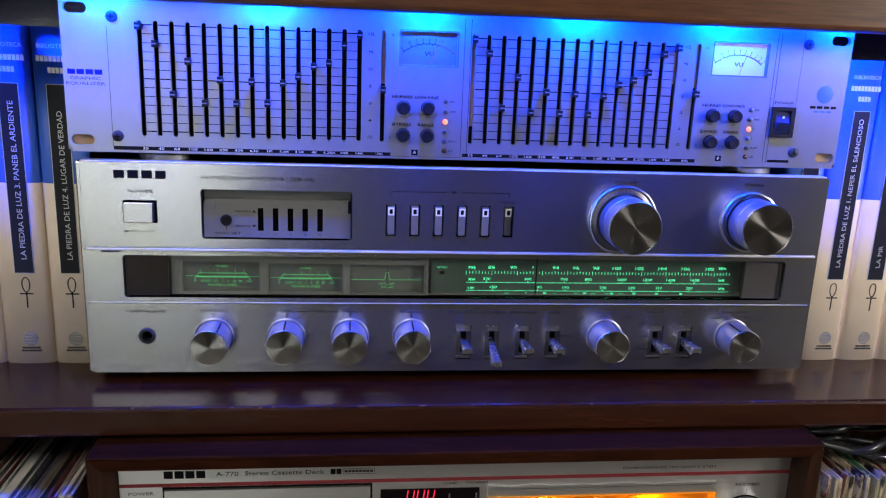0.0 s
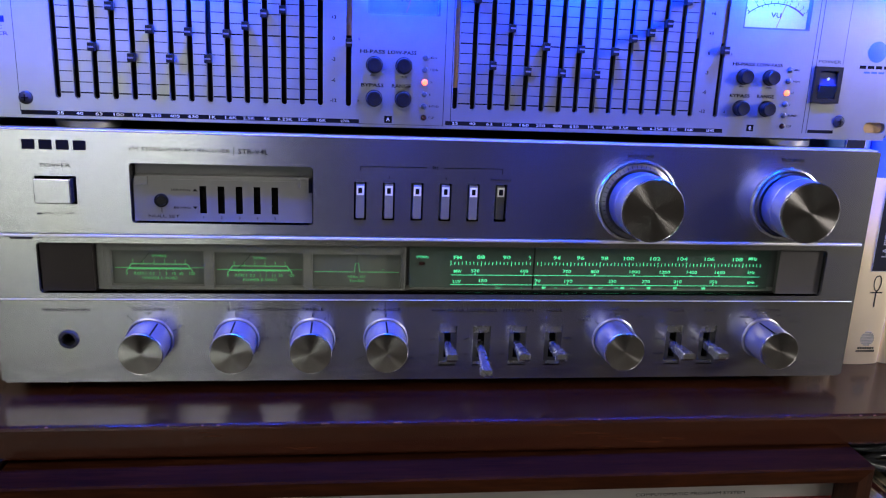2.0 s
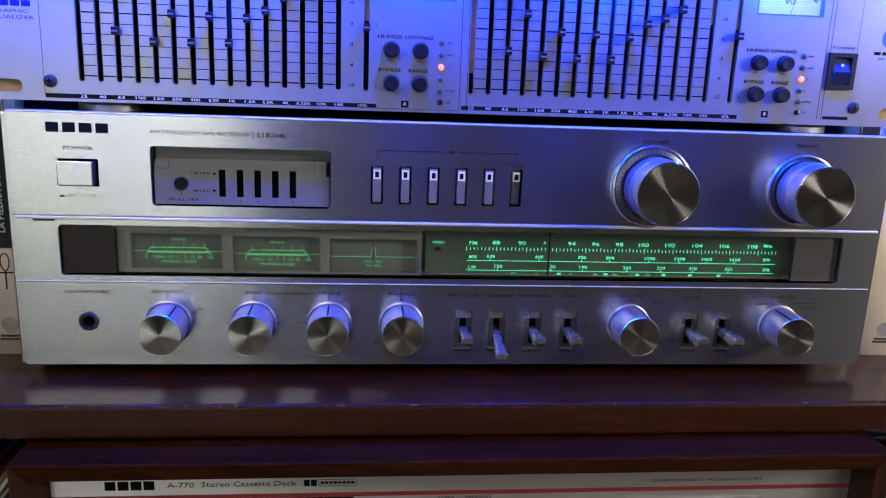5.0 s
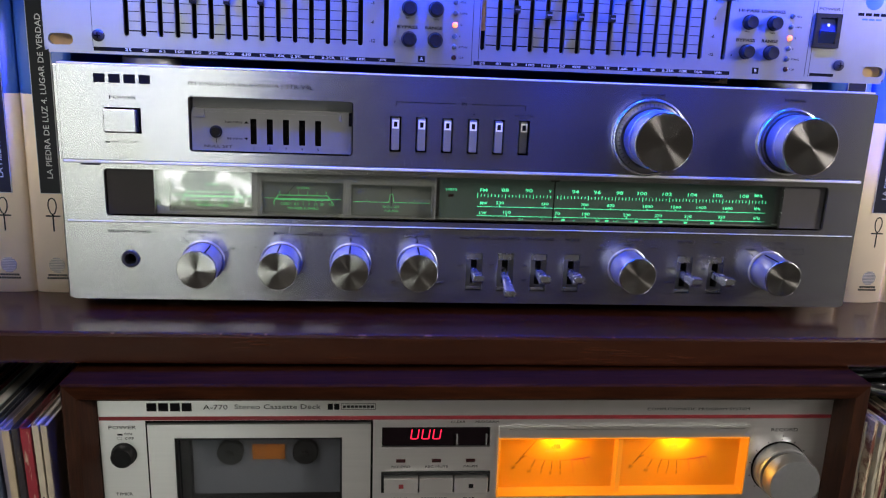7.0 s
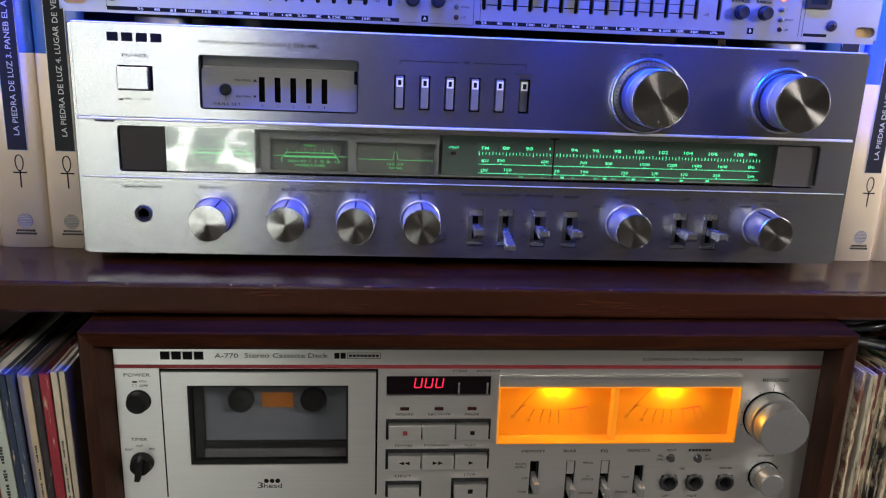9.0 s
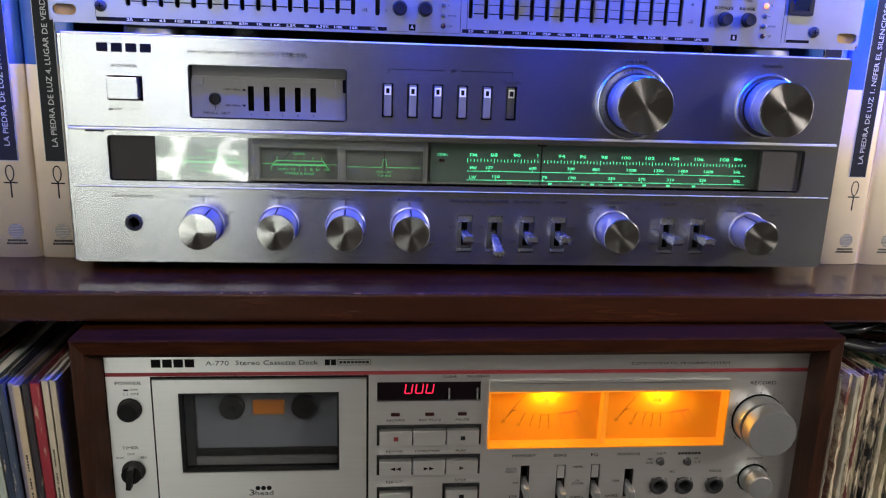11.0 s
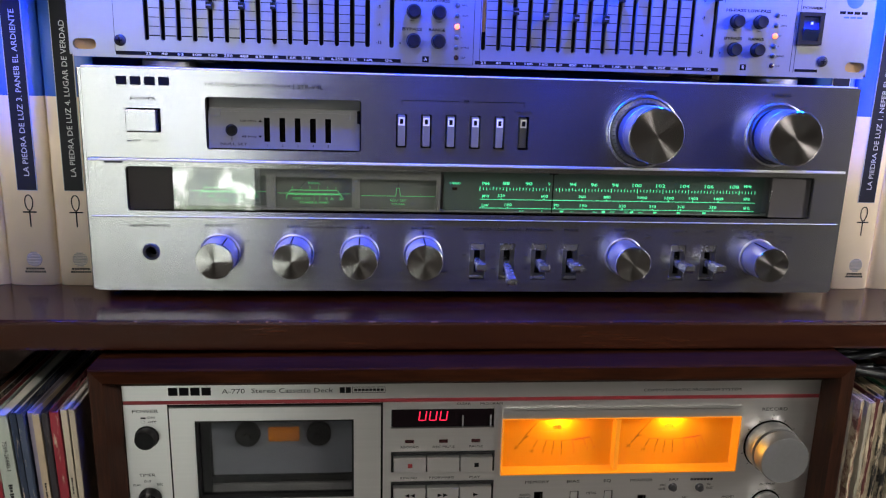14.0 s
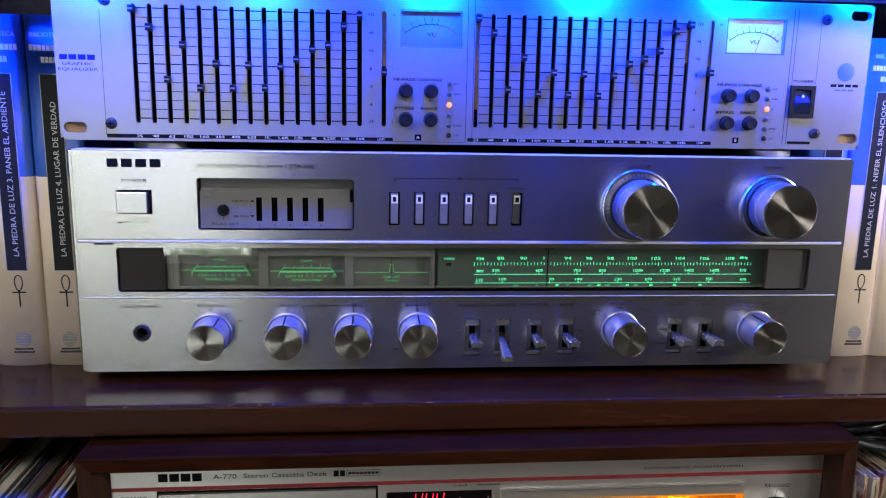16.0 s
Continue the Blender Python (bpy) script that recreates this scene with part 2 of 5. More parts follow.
WALNUT_UP = wood("walnut_veneer_upright", (0.010, 0.0032, 0.0018), (0.040, 0.0128, 0.0056), 0.45, 0.0, along="z", spec=0.2)
COVER = two_tone("blue_and_cream_cover", (0.92, 0.77, 0.60), (0.035, 0.12, 0.52), 0.1215, 0.38)
PAPER = mat("book_pages", (0.72, 0.66, 0.54), 0.8, 0, 0.12, 60, 0.3, 1200)
COVER_BLACK = mat("black_title_panel", (0.014, 0.015, 0.018), 0.45, 0, 0.1, 80, spec=0.15)
SILVERINK = mat("silver_print", (0.50, 0.50, 0.50), 0.4, 0.3, 0)
DISC = mat("grey_globe_print", (0.20, 0.19, 0.18), 0.5, 0, 0.35, 250)
CABLE = mat("black_cable_rubber", (0.012, 0.012, 0.014), 0.25, 0, 0.1, 100)
# Never in view: plaster kept dark against bounce, boards greyed to lift reflections.
PLASTER = mat("darkened_plaster", (0.09, 0.085, 0.08), 0.9, 0, 0.06, 6, 0.2, 60)
FLOOR = wood("greyed_floorboards", (0.15, 0.14, 0.135), (0.29, 0.27, 0.26), 0.4, 0.1)
WHITE_FRAME = mat("white_window_paint", (0.78, 0.77, 0.74), 0.45, 0, 0.05, 30)
WIN_GLASS = glass("window_glass", 0.05)


# ---------------------------------------------------------------- building blocks (millimetres in, metres out)
BASE = {}


def thing(name, label, category, at=(0, 0, 0), turn=0.0, group="", kind=""):
    ob = new(name)
    ob.matrix_world = pose(at[0], at[1], at[2], 0, 0, turn)
    ob.empty_display_size = 0.02
    BASE[ob.name] = at[2]
    return tagged(ob, label, category, group, kind)


def part(name, bm, material, parent, label=""):
    me = bpy.data.meshes.new(name)
    bm.to_mesh(me)
    bm.free()
    me.materials.append(material)
    ob = new(name, me)
    ob.parent = parent
    if parent is not None and parent.type == "EMPTY":
        ob.location.z = -BASE[parent.name]
    return tagged(ob, label)


def box(bm, x0, x1, y0, y1, z0, z1, r=0.0, seg=2):
    """A box with rounded edges of radius r."""
    m = Matrix.LocRotScale(((x0 + x1) / 2 * MM, (y0 + y1) / 2 * MM, (z0 + z1) / 2 * MM), None, (abs(x1 - x0) * MM, abs(y1 - y0) * MM, abs(z1 - z0) * MM))
    g = bmesh.ops.create_cube(bm, size=1, matrix=m)
    if r:
        es = list({e for v in g["verts"] for e in v.link_edges})
        bmesh.ops.bevel(bm, geom=es, offset=r * MM, segments=seg, affect="EDGES", profile=0.5)
    return bm


def boxes(*rows, r=0.0):
    bm = bmesh.new()
    for row in rows:
        box(bm, *row, r=r)
    return bm


def ribbon(bm, x0, x1, y0, y1, z0, z1, jx, jy, rng, n=40):
    """A thin upright board of card whose front edge is worn and wavers by jx and jy."""
    rows = []
    for i in range(n + 1):
        z = z0 + (z1 - z0) * i / n
        ox, oy = rng.uniform(-jx, jx), rng.uniform(-jy, jy)
        rows.append([bm.verts.new((px * MM, py * MM, z * MM)) for px, py in ((x0 + ox, y0 + oy), (x1 + ox, y0 + oy * 0.6), (x1, min(y1, y0 + 12) - 0.01), (x1, y1), (x0, y1), (x0, min(y1, y0 + 12) - 0.01))])
    for p, q in zip(rows, rows[1:]):
        for k in range(6):
            bm.faces.new((p[k], p[(k + 1) % 6], q[(k + 1) % 6], q[k]))
    bm.faces.new(rows[0][::-1])
    bm.faces.new(rows[-1])


def pieces(name, rows, material, parent, r=0.0):
    """One part for each box."""
    return [part(name, boxes(row, r=r), material, parent) for row in rows]


def lathe(profile, cx, cz, seg=48, flute=0, depth=0.0):
    """A turned body round the y axis through (cx, cz): profile of (radius, y)."""
    bm = bmesh.new()
    rings = []
    for r, y in profile:
        ring = []
        for i in range(seg):
            a = 2 * math.pi * i / seg
            rr = r * (1 - depth * (i % 2)) if flute and r > 0.01 else r
            ring.append(bm.verts.new(((cx + rr * math.sin(a)) * MM, y * MM, (cz + rr * math.cos(a)) * MM)))
        rings.append(ring)
    for p, q in zip(rings, rings[1:]):
        for i in range(seg):
            j = (i + 1) % seg
            f = bm.faces.new((p[i], p[j], q[j], q[i]))
            f.smooth = not flute
    for ring in (rings[0], rings[-1]):
        if (Vector(ring[0].co) - Vector(ring[seg // 2].co)).length > 1e-6:
            bm.faces.new(ring)
    bmesh.ops.remove_doubles(bm, verts=bm.verts, dist=1e-7)
    bmesh.ops.recalc_face_normals(bm, faces=bm.faces)
    for e in bm.edges:
        if len(e.link_faces) == 2 and e.calc_face_angle(0) > 0.6:
            e.smooth = False
    return bm


def panel(x0, x1, z0, z1, y0, y1, holes=()):
    """A plate from y0 (front) to y1 with square-cut openings (hx0, hx1, hz0, hz1) through it."""
    xs = sorted({x0, x1, *(h[0] for h in holes), *(h[1] for h in holes)})
    zs = sorted({z0, z1, *(h[2] for h in holes), *(h[3] for h in holes)})
    bm = bmesh.new()

    def open_at(i, k):
        if i < 0 or k < 0 or i >= len(xs) - 1 or k >= len(zs) - 1:
            return True
        cx, cz = (xs[i] + xs[i + 1]) / 2, (zs[k] + zs[k + 1]) / 2
        return any(h[0] < cx < h[1] and h[2] < cz < h[3] for h in holes)

    V = {}

    def v(i, k, y):
        key = (i, k, y)
        if key not in V:
            V[key] = bm.verts.new((xs[i] * MM, y * MM, zs[k] * MM))
        return V[key]

    for i in range(len(xs) - 1):
        for k in range(len(zs) - 1):
            if open_at(i, k):
                continue
            bm.faces.new((v(i, k, y0), v(i + 1, k, y0), v(i + 1, k + 1, y0), v(i, k + 1, y0)))
            bm.faces.new((v(i, k, y1), v(i, k + 1, y1), v(i + 1, k + 1, y1), v(i + 1, k, y1)))
            for di, dk, a, b in ((-1, 0, (i, k), (i, k + 1)), (1, 0, (i + 1, k + 1), (i + 1, k)), (0, -1, (i + 1, k), (i, k)), (0, 1, (i, k + 1), (i + 1, k + 1))):
                if open_at(i + di, k + dk):
                    bm.faces.new((v(*a, y0), v(*b, y0), v(*b, y1), v(*a, y1)))
    bmesh.ops.recalc_face_normals(bm, faces=bm.faces)
    return bm


def oval_fill(bm, x0, x1, z0, z1, y0, y1):
    """Fills the corners of a square-cut slot, so that its ends are round."""
    r = min(x1 - x0, z1 - z0) / 2
    tall = z1 - z0 > x1 - x0
    cx, cz, n = (x0 + x1) / 2, (z0 + z1) / 2, 8
    for sx in (-1, 1):
        for sz in (-1, 1):
            ox, oz = (cx, (z1 - r if sz > 0 else z0 + r)) if tall else ((x1 - r if sx > 0 else x0 + r), cz)
            corner = (x1 if sx > 0 else x0, z1 if sz > 0 else z0)
            arc = [(ox + sx * r * math.cos(math.pi / 2 * i / n), oz + sz * r * math.sin(math.pi / 2 * i / n)) for i in range(n + 1)]
            front = [bm.verts.new((px * MM, y0 * MM, pz * MM)) for px, pz in arc]
            back = [bm.verts.new((px * MM, y1 * MM, pz * MM)) for px, pz in arc]
            cv = bm.verts.new((corner[0] * MM, y0 * MM, corner[1] * MM))
            for i in range(n):
                bm.faces.new((cv, front[i], front[i + 1]))
                bm.faces.new((front[i], back[i], back[i + 1], front[i + 1]))


def corner_fill(bm, x0, x1, z0, z1, r, y0, y1):
    """Rounds the four corners of a square-cut opening."""
    n = 6
    for sx, ex in ((-1, x0), (1, x1)):
        for sz, ez in ((-1, z0), (1, z1)):
            ox, oz = ex - sx * r, ez - sz * r
            arc = [(ox + sx * r * math.cos(math.pi / 2 * i / n), oz + sz * r * math.sin(math.pi / 2 * i / n)) for i in range(n + 1)]
            front = [bm.verts.new((px * MM, y0 * MM, pz * MM)) for px, pz in arc]
            back = [bm.verts.new((px * MM, y1 * MM, pz * MM)) for px, pz in arc]
            cv = bm.verts.new((ex * MM, y0 * MM, ez * MM))
            for i in range(n):
                bm.faces.new((cv, front[i], front[i + 1]))
                bm.faces.new((front[i], back[i], back[i + 1], front[i + 1]))
    return bm


def words(parent, text, x, z, size, y, ink, width=None, name="printed_word", up=False, align="CENTER", slant=0.0, bold=0.0):
    """Printed words: cap height size, centre x and z of the line, at depth y; up: reading upwards."""
    cu = bpy.data.curves.new("t", "FONT")
    cu.body, cu.align_x, cu.align_y, cu.size, cu.shear = text, align, "CENTER", size / 0.70 * MM, slant
    cu.extrude, cu.resolution_u, cu.offset = 0.00004, 2, size * bold * MM
    tmp = bpy.data.objects.new("t", cu)
    me = bpy.data.meshes.new_from_object(tmp)
    bpy.data.objects.remove(tmp)
    bpy.data.curves.remove(cu)
    if not me.vertices:
        return None
    co = np.empty(len(me.vertices) * 3)
    me.vertices.foreach_get("co", co)
    co = co.reshape(-1, 3)
    if width:
        span = co[:, 0].max() - co[:, 0].min()
        co[:, 0] *= width * MM / span
    a, b = (co[:, 0].copy(), co[:, 1].copy()) if not up else ((co[:, 1].copy(), -co[:, 0].copy()) if up == "down" else (-co[:, 1].copy(), co[:, 0].copy()))
    out = np.stack([a + x * MM, np.full(len(a), y * MM) - co[:, 2], b + z * MM], 1)
    me.vertices.foreach_set("co", out.ravel())
    me.materials.append(ink)
    me.name = name
    ob = new(name, me)
    ob.parent = parent
    if parent.type == "EMPTY":
        ob.location.z = -BASE[parent.name]
    return ob


def bars(parent, x, z, w, h, y, ink, n=4, name="printed_mark", gap=0.2):
    """Plain bars in the place of a mark: n blocks side by side."""
    step = w / n
    rows = [(x - w / 2 + step * (i + gap / 2), x - w / 2 + step * (i + 1 - gap / 2), y - 0.06, y + 0.02, z - h / 2, z + h / 2) for i in range(n)]
    return pieces(name, rows, ink, parent)


def ticks(parent, cx, cz, r0, r1, angles, y, ink, w=0.35):
    """Dial marks round a knob; angles in degrees clockwise from the top."""
    bm = bmesh.new()
    for a in angles:
        s, c = math.sin(radians(a)), math.cos(radians(a))
        p = [(cx + r * s + o * c, cz + r * c - o * s) for r, o in ((r0, -w / 2), (r0, w / 2), (r1, w / 2), (r1, -w / 2))]
        bm.faces.new([bm.verts.new((px * MM, y * MM, pz * MM)) for px, pz in p])
    return part("dial_marks", bm, ink, parent)


def arc_line(parent, pts, w, y, ink, name="printed_line"):
    bm = bmesh.new()
    for (ax, az), (bx, bz) in zip(pts, pts[1:]):
        d = math.hypot(bx - ax, bz - az)
        ox, oz = -(bz - az) / d * w / 2, (bx - ax) / d * w / 2
        q = [(ax + ox, az + oz), (ax - ox, az - oz), (bx - ox, bz - oz), (bx + ox, bz + oz)]
        bm.faces.new([bm.verts.new((px * MM, y * MM, pz * MM)) for px, pz in q])
    return part(name, bm, ink, parent)


def knob(parent, x, z, r, length, y=0.0, side=KNURL, face=SPUN, mark=None, line=None, name="knob", flute=False, label=""):
    """A turned metal knob with a fluted side, a chamfer and a spun face."""
    k = part(name, lathe([(r * 0.97, y), (r * 1.0, y - 1), (r, y - length + 1.2), (r * 0.985, y - length + 0.9)], x, z, 96 if flute else 64, flute, 0.012), side, parent, label)
    if face is SPUN:
        part("knob_edge", lathe([(r * 1.004, y - length + 1.25), (r * 1.0, y - length + 0.5), (r * 0.972, y - length - 0.02), (r * 0.965, y - length + 0.6)], x, z, 120, True, 0.005), CHROME, k, "bright knurled edge")
    part("knob_face", lathe([(r * 0.985, y - length + 0.85), (r * 0.97, y - length + 0.1), (0.001, y - length - 0.15)], x, z, 64), face, k)
    if line is not None:
        bm = boxes((-0.45, 0.45, y - length + 1.3, y - 2.5, r - 0.35, r + 0.12))
        bmesh.ops.transform(bm, matrix=pose(x * MM, 0, z * MM, 0, line, 0), verts=bm.verts)
        part("pointer_line", bm, INK, k)
    if mark is not None:
        s, c = math.sin(radians(mark)), math.cos(radians(mark))
        bm = bmesh.new()
        for a, b in ((r * 0.62, r * 0.90),):
            q = [(x + a * s - 0.25 * c, z + a * c + 0.25 * s), (x + a * s + 0.25 * c, z + a * c - 0.25 * s), (x + b * s + 0.25 * c, z + b * c - 0.25 * s), (x + b * s - 0.25 * c, z + b * c + 0.25 * s)]
            bm.faces.new([bm.verts.new((px * MM, (y - length - 0.2) * MM, pz * MM)) for px, pz in q])
        part("pointer_mark", bm, INK, k)
    return k


# ---------------------------------------------------------------- the unseen room
def slab(name, x0, x1, y0, y1, z0, z1, material, label):
    ob = part(name, boxes((x0 * 1000, x1 * 1000, y0 * 1000, y1 * 1000, z0 * 1000, z1 * 1000)), material, None)
    return tagged(ob, label, "room", kind="structure")


RX, FZ, CZ, NY = 2.0, -1.05, 1.45, 0.42
# Room shell out of view, added for what the metal fronts reflect.
slab("floor", -RX, RX, BACK_Y, NY, FZ - 0.1, FZ, FLOOR, "unseen oak board floor, greyed and lightened as a reflector")
slab("ceiling", -RX, RX, BACK_Y, NY, CZ, CZ + 0.1, PLASTER, "unseen darkened plaster ceiling")
slab("wall_north", -RX, RX, NY, NY + 0.1, FZ, CZ, PLASTER, "unseen darkened plaster wall behind the bookcase")
slab("wall_west", -RX - 0.1, -RX, BACK_Y, NY, FZ, CZ, PLASTER, "unseen darkened plaster wall")
slab("wall_east", RX, RX + 0.1, BACK_Y, NY, FZ, CZ, PLASTER, "unseen darkened plaster wall")
tagged(part("wall_south", panel(-RX * 1000, RX * 1000, FZ * 1000, CZ * 1000, BACK_Y * 1000, BACK_Y * 1000 - 150, [(WIN_X0 * 1000, WIN_X1 * 1000, WIN_Z0 * 1000, WIN_Z1 * 1000)]), PLASTER, None),
       "unseen darkened plaster wall with a window opening", "wall", kind="structure")
window = thing("window_1", "white painted window with daylight and foliage outside", "window", (0, BACK_Y - 0.06, WIN_Z0), kind="structure")
wx0, wx1, wz0, wz1 = WIN_X0 * 1000, WIN_X1 * 1000, WIN_Z0 * 1000, WIN_Z1 * 1000
part("window_frame", panel(wx0, wx1, wz0, wz1, 30, -20, [(wx0 + 30, (wx0 + wx1) / 2 - 20, wz0 + 30, wz1 - 30), ((wx0 + wx1) / 2 + 20, wx1 - 30, wz0 + 30, wz1 - 30)]), WHITE_FRAME, window)
pane = part("pane", boxes((wx0 + 25, wx1 - 25, 2, 6, wz0 + 25, wz1 - 25)), WIN_GLASS, window)
pane.visible_shadow = False


def garden():
    m = bpy.data.materials.new("bright_garden_backdrop")
    m.use_nodes = True
    N, L = m.node_tree.nodes, m.node_tree.links
    N.remove(N["Principled BSDF"])
    em, co, n1, cr = N.new("ShaderNodeEmission"), N.new("ShaderNodeTexCoord"), N.new("ShaderNodeTexNoise"), N.new("ShaderNodeValToRGB")
    n1.inputs["Scale"].default_value, n1.inputs["Detail"].default_value = 9.0, 5
    L.new(co.outputs["Object"], n1.inputs["Vector"])
    e = cr.color_ramp.elements
    e[0].position, e[0].color = 0.38, (0.05, 0.075, 0.04, 1)
    e[1].position, e[1].color = 0.61, (1.0, 1.0, 0.95, 1)
    mid = e.new(0.52)
    mid.color = (0.20, 0.25, 0.17, 1)
    L.new(n1.outputs["Fac"], cr.inputs[0])
    L.new(cr.outputs[0], em.inputs[0])
    em.inputs[1].default_value = GARDEN
    L.new(em.outputs[0], N["Material Output"].inputs[0])
    return m


tagged(part("backdrop", boxes((-4200, 1600, -4510, -4500, -1600, 2200)), garden(), None), "bright garden foliage and sky outside the window", "backdrop", kind="structure")
# Unseen fitting, stretched to about the length of its area light.
fitting = thing("unseen_ceiling_light", "unseen long warm ceiling light with a cream shade", "ceiling light", (-0.75, -1.3, 1.36))
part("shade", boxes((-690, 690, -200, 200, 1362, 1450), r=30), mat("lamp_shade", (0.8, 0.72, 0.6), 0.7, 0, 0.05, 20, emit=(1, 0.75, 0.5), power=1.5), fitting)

# Stand invented to go with the added side light.
stand = thing("added_lamp_stand", "unseen chromed lamp stand added for the side light", "floor lamp", (1.05, -0.62, FZ))
for nm, prof, mt in (("foot", [(0.01, 0), (130, 0), (125, 22), (12, 28)], CHROME), ("pole", [(11, 28), (11, 1330)], CHROME)):
    bm = lathe([(r, y) for r, y in prof], 0, 0, 32)
    bmesh.ops.transform(bm, matrix=Matrix(((1, 0, 0, 0), (0, 0, 1, 0), (0, 1, 0, FZ), (0, 0, 0, 1))), verts=bm.verts)
    part(nm, bm, mt, stand)

# ---------------------------------------------------------------- the bookcase
case = thing("bookcase", "dark varnished mahogany bookcase with deep shelves", "bookcase", (0, 0.16, FZ))
YB = -160.0
part("shelf", boxes((-700, 700, -36.5 + YB, 355 + YB, -16.5, 2.0), r=2.2), SHELF, case, "worn glossy mahogany shelf board")
part("shelf", boxes((-700, 700, -16 + YB, 355 + YB, 262, 282), r=2), SHELF, case)
part("shelf_lip", boxes((-700, 700, -42 + YB, -24 + YB, 234.5, 284), r=3), LIT_LIP, case, "wooden front lip, its colour lightened to orange-brown as lit")
part("shelf", boxes((-700, 700, -60 + YB, 355 + YB, -384, -364), r=2), SHELF, case)
part("inner_shelf", boxes((-222, 222, -46 + YB, 330 + YB, -214, -196), r=1.5), SHELF, case)
pieces("shelf_support", [(-222, -206, -46 + YB, 330 + YB, -364, -214.1), (206, 222, -46 + YB, 330 + YB, -364, -214.1)], SHELF, case, 1.5)
part("back_panel", boxes((-700, 700, 356 + YB, 372 + YB, FZ * 1000 + 2, 600)), SHELF, case)
part("side_panel", boxes((-724, -702, -50 + YB, 372 + YB, FZ * 1000 + 2, 600), r=2), SHELF, case)
part("side_panel", boxes((702, 724, -50 + YB, 372 + YB, FZ * 1000 + 2, 600), r=2), SHELF, case)
# small chips where the varnish of the shelf's front edge is rubbed off
chip_rnd = random.Random(11)
CHIP = mat("bare_chipped_wood", (0.10, 0.05, 0.025), 0.7, 0, 0.2, 300)
for n in range(14):
    cx, cl, ch = chip_rnd.uniform(-330, 330), chip_rnd.choice((0.5, 0.8, 1.2, 2.2)), chip_rnd.uniform(0.12, 0.3)
    part("wear_mark", boxes((cx - cl, cx + cl, -36.05 + YB, -35.2 + YB, 1.35 - ch, 1.42 + ch), r=0.05), CHIP, case)
strip = thing("led_strip", "thin strip of lit blue LEDs behind the shelf lip", "light strip", (0, 0, 0.241))
part("tape", boxes((-330, 330, -23.9, -22.8, 241, 251), r=0.3), WHITEINK, strip)
BLUE_LED = mat("lit_blue_led", (0.1, 0.2, 1), 0.3, 0, 0, emit=(0.05, 0.3, 1.0), power=12)
for lx in LED_X:
    part("diode", boxes((lx * 1000 - 2.5, lx * 1000 + 2.5, -22.7, -21.4, 243.5, 248.5), r=0.4), BLUE_LED, strip)

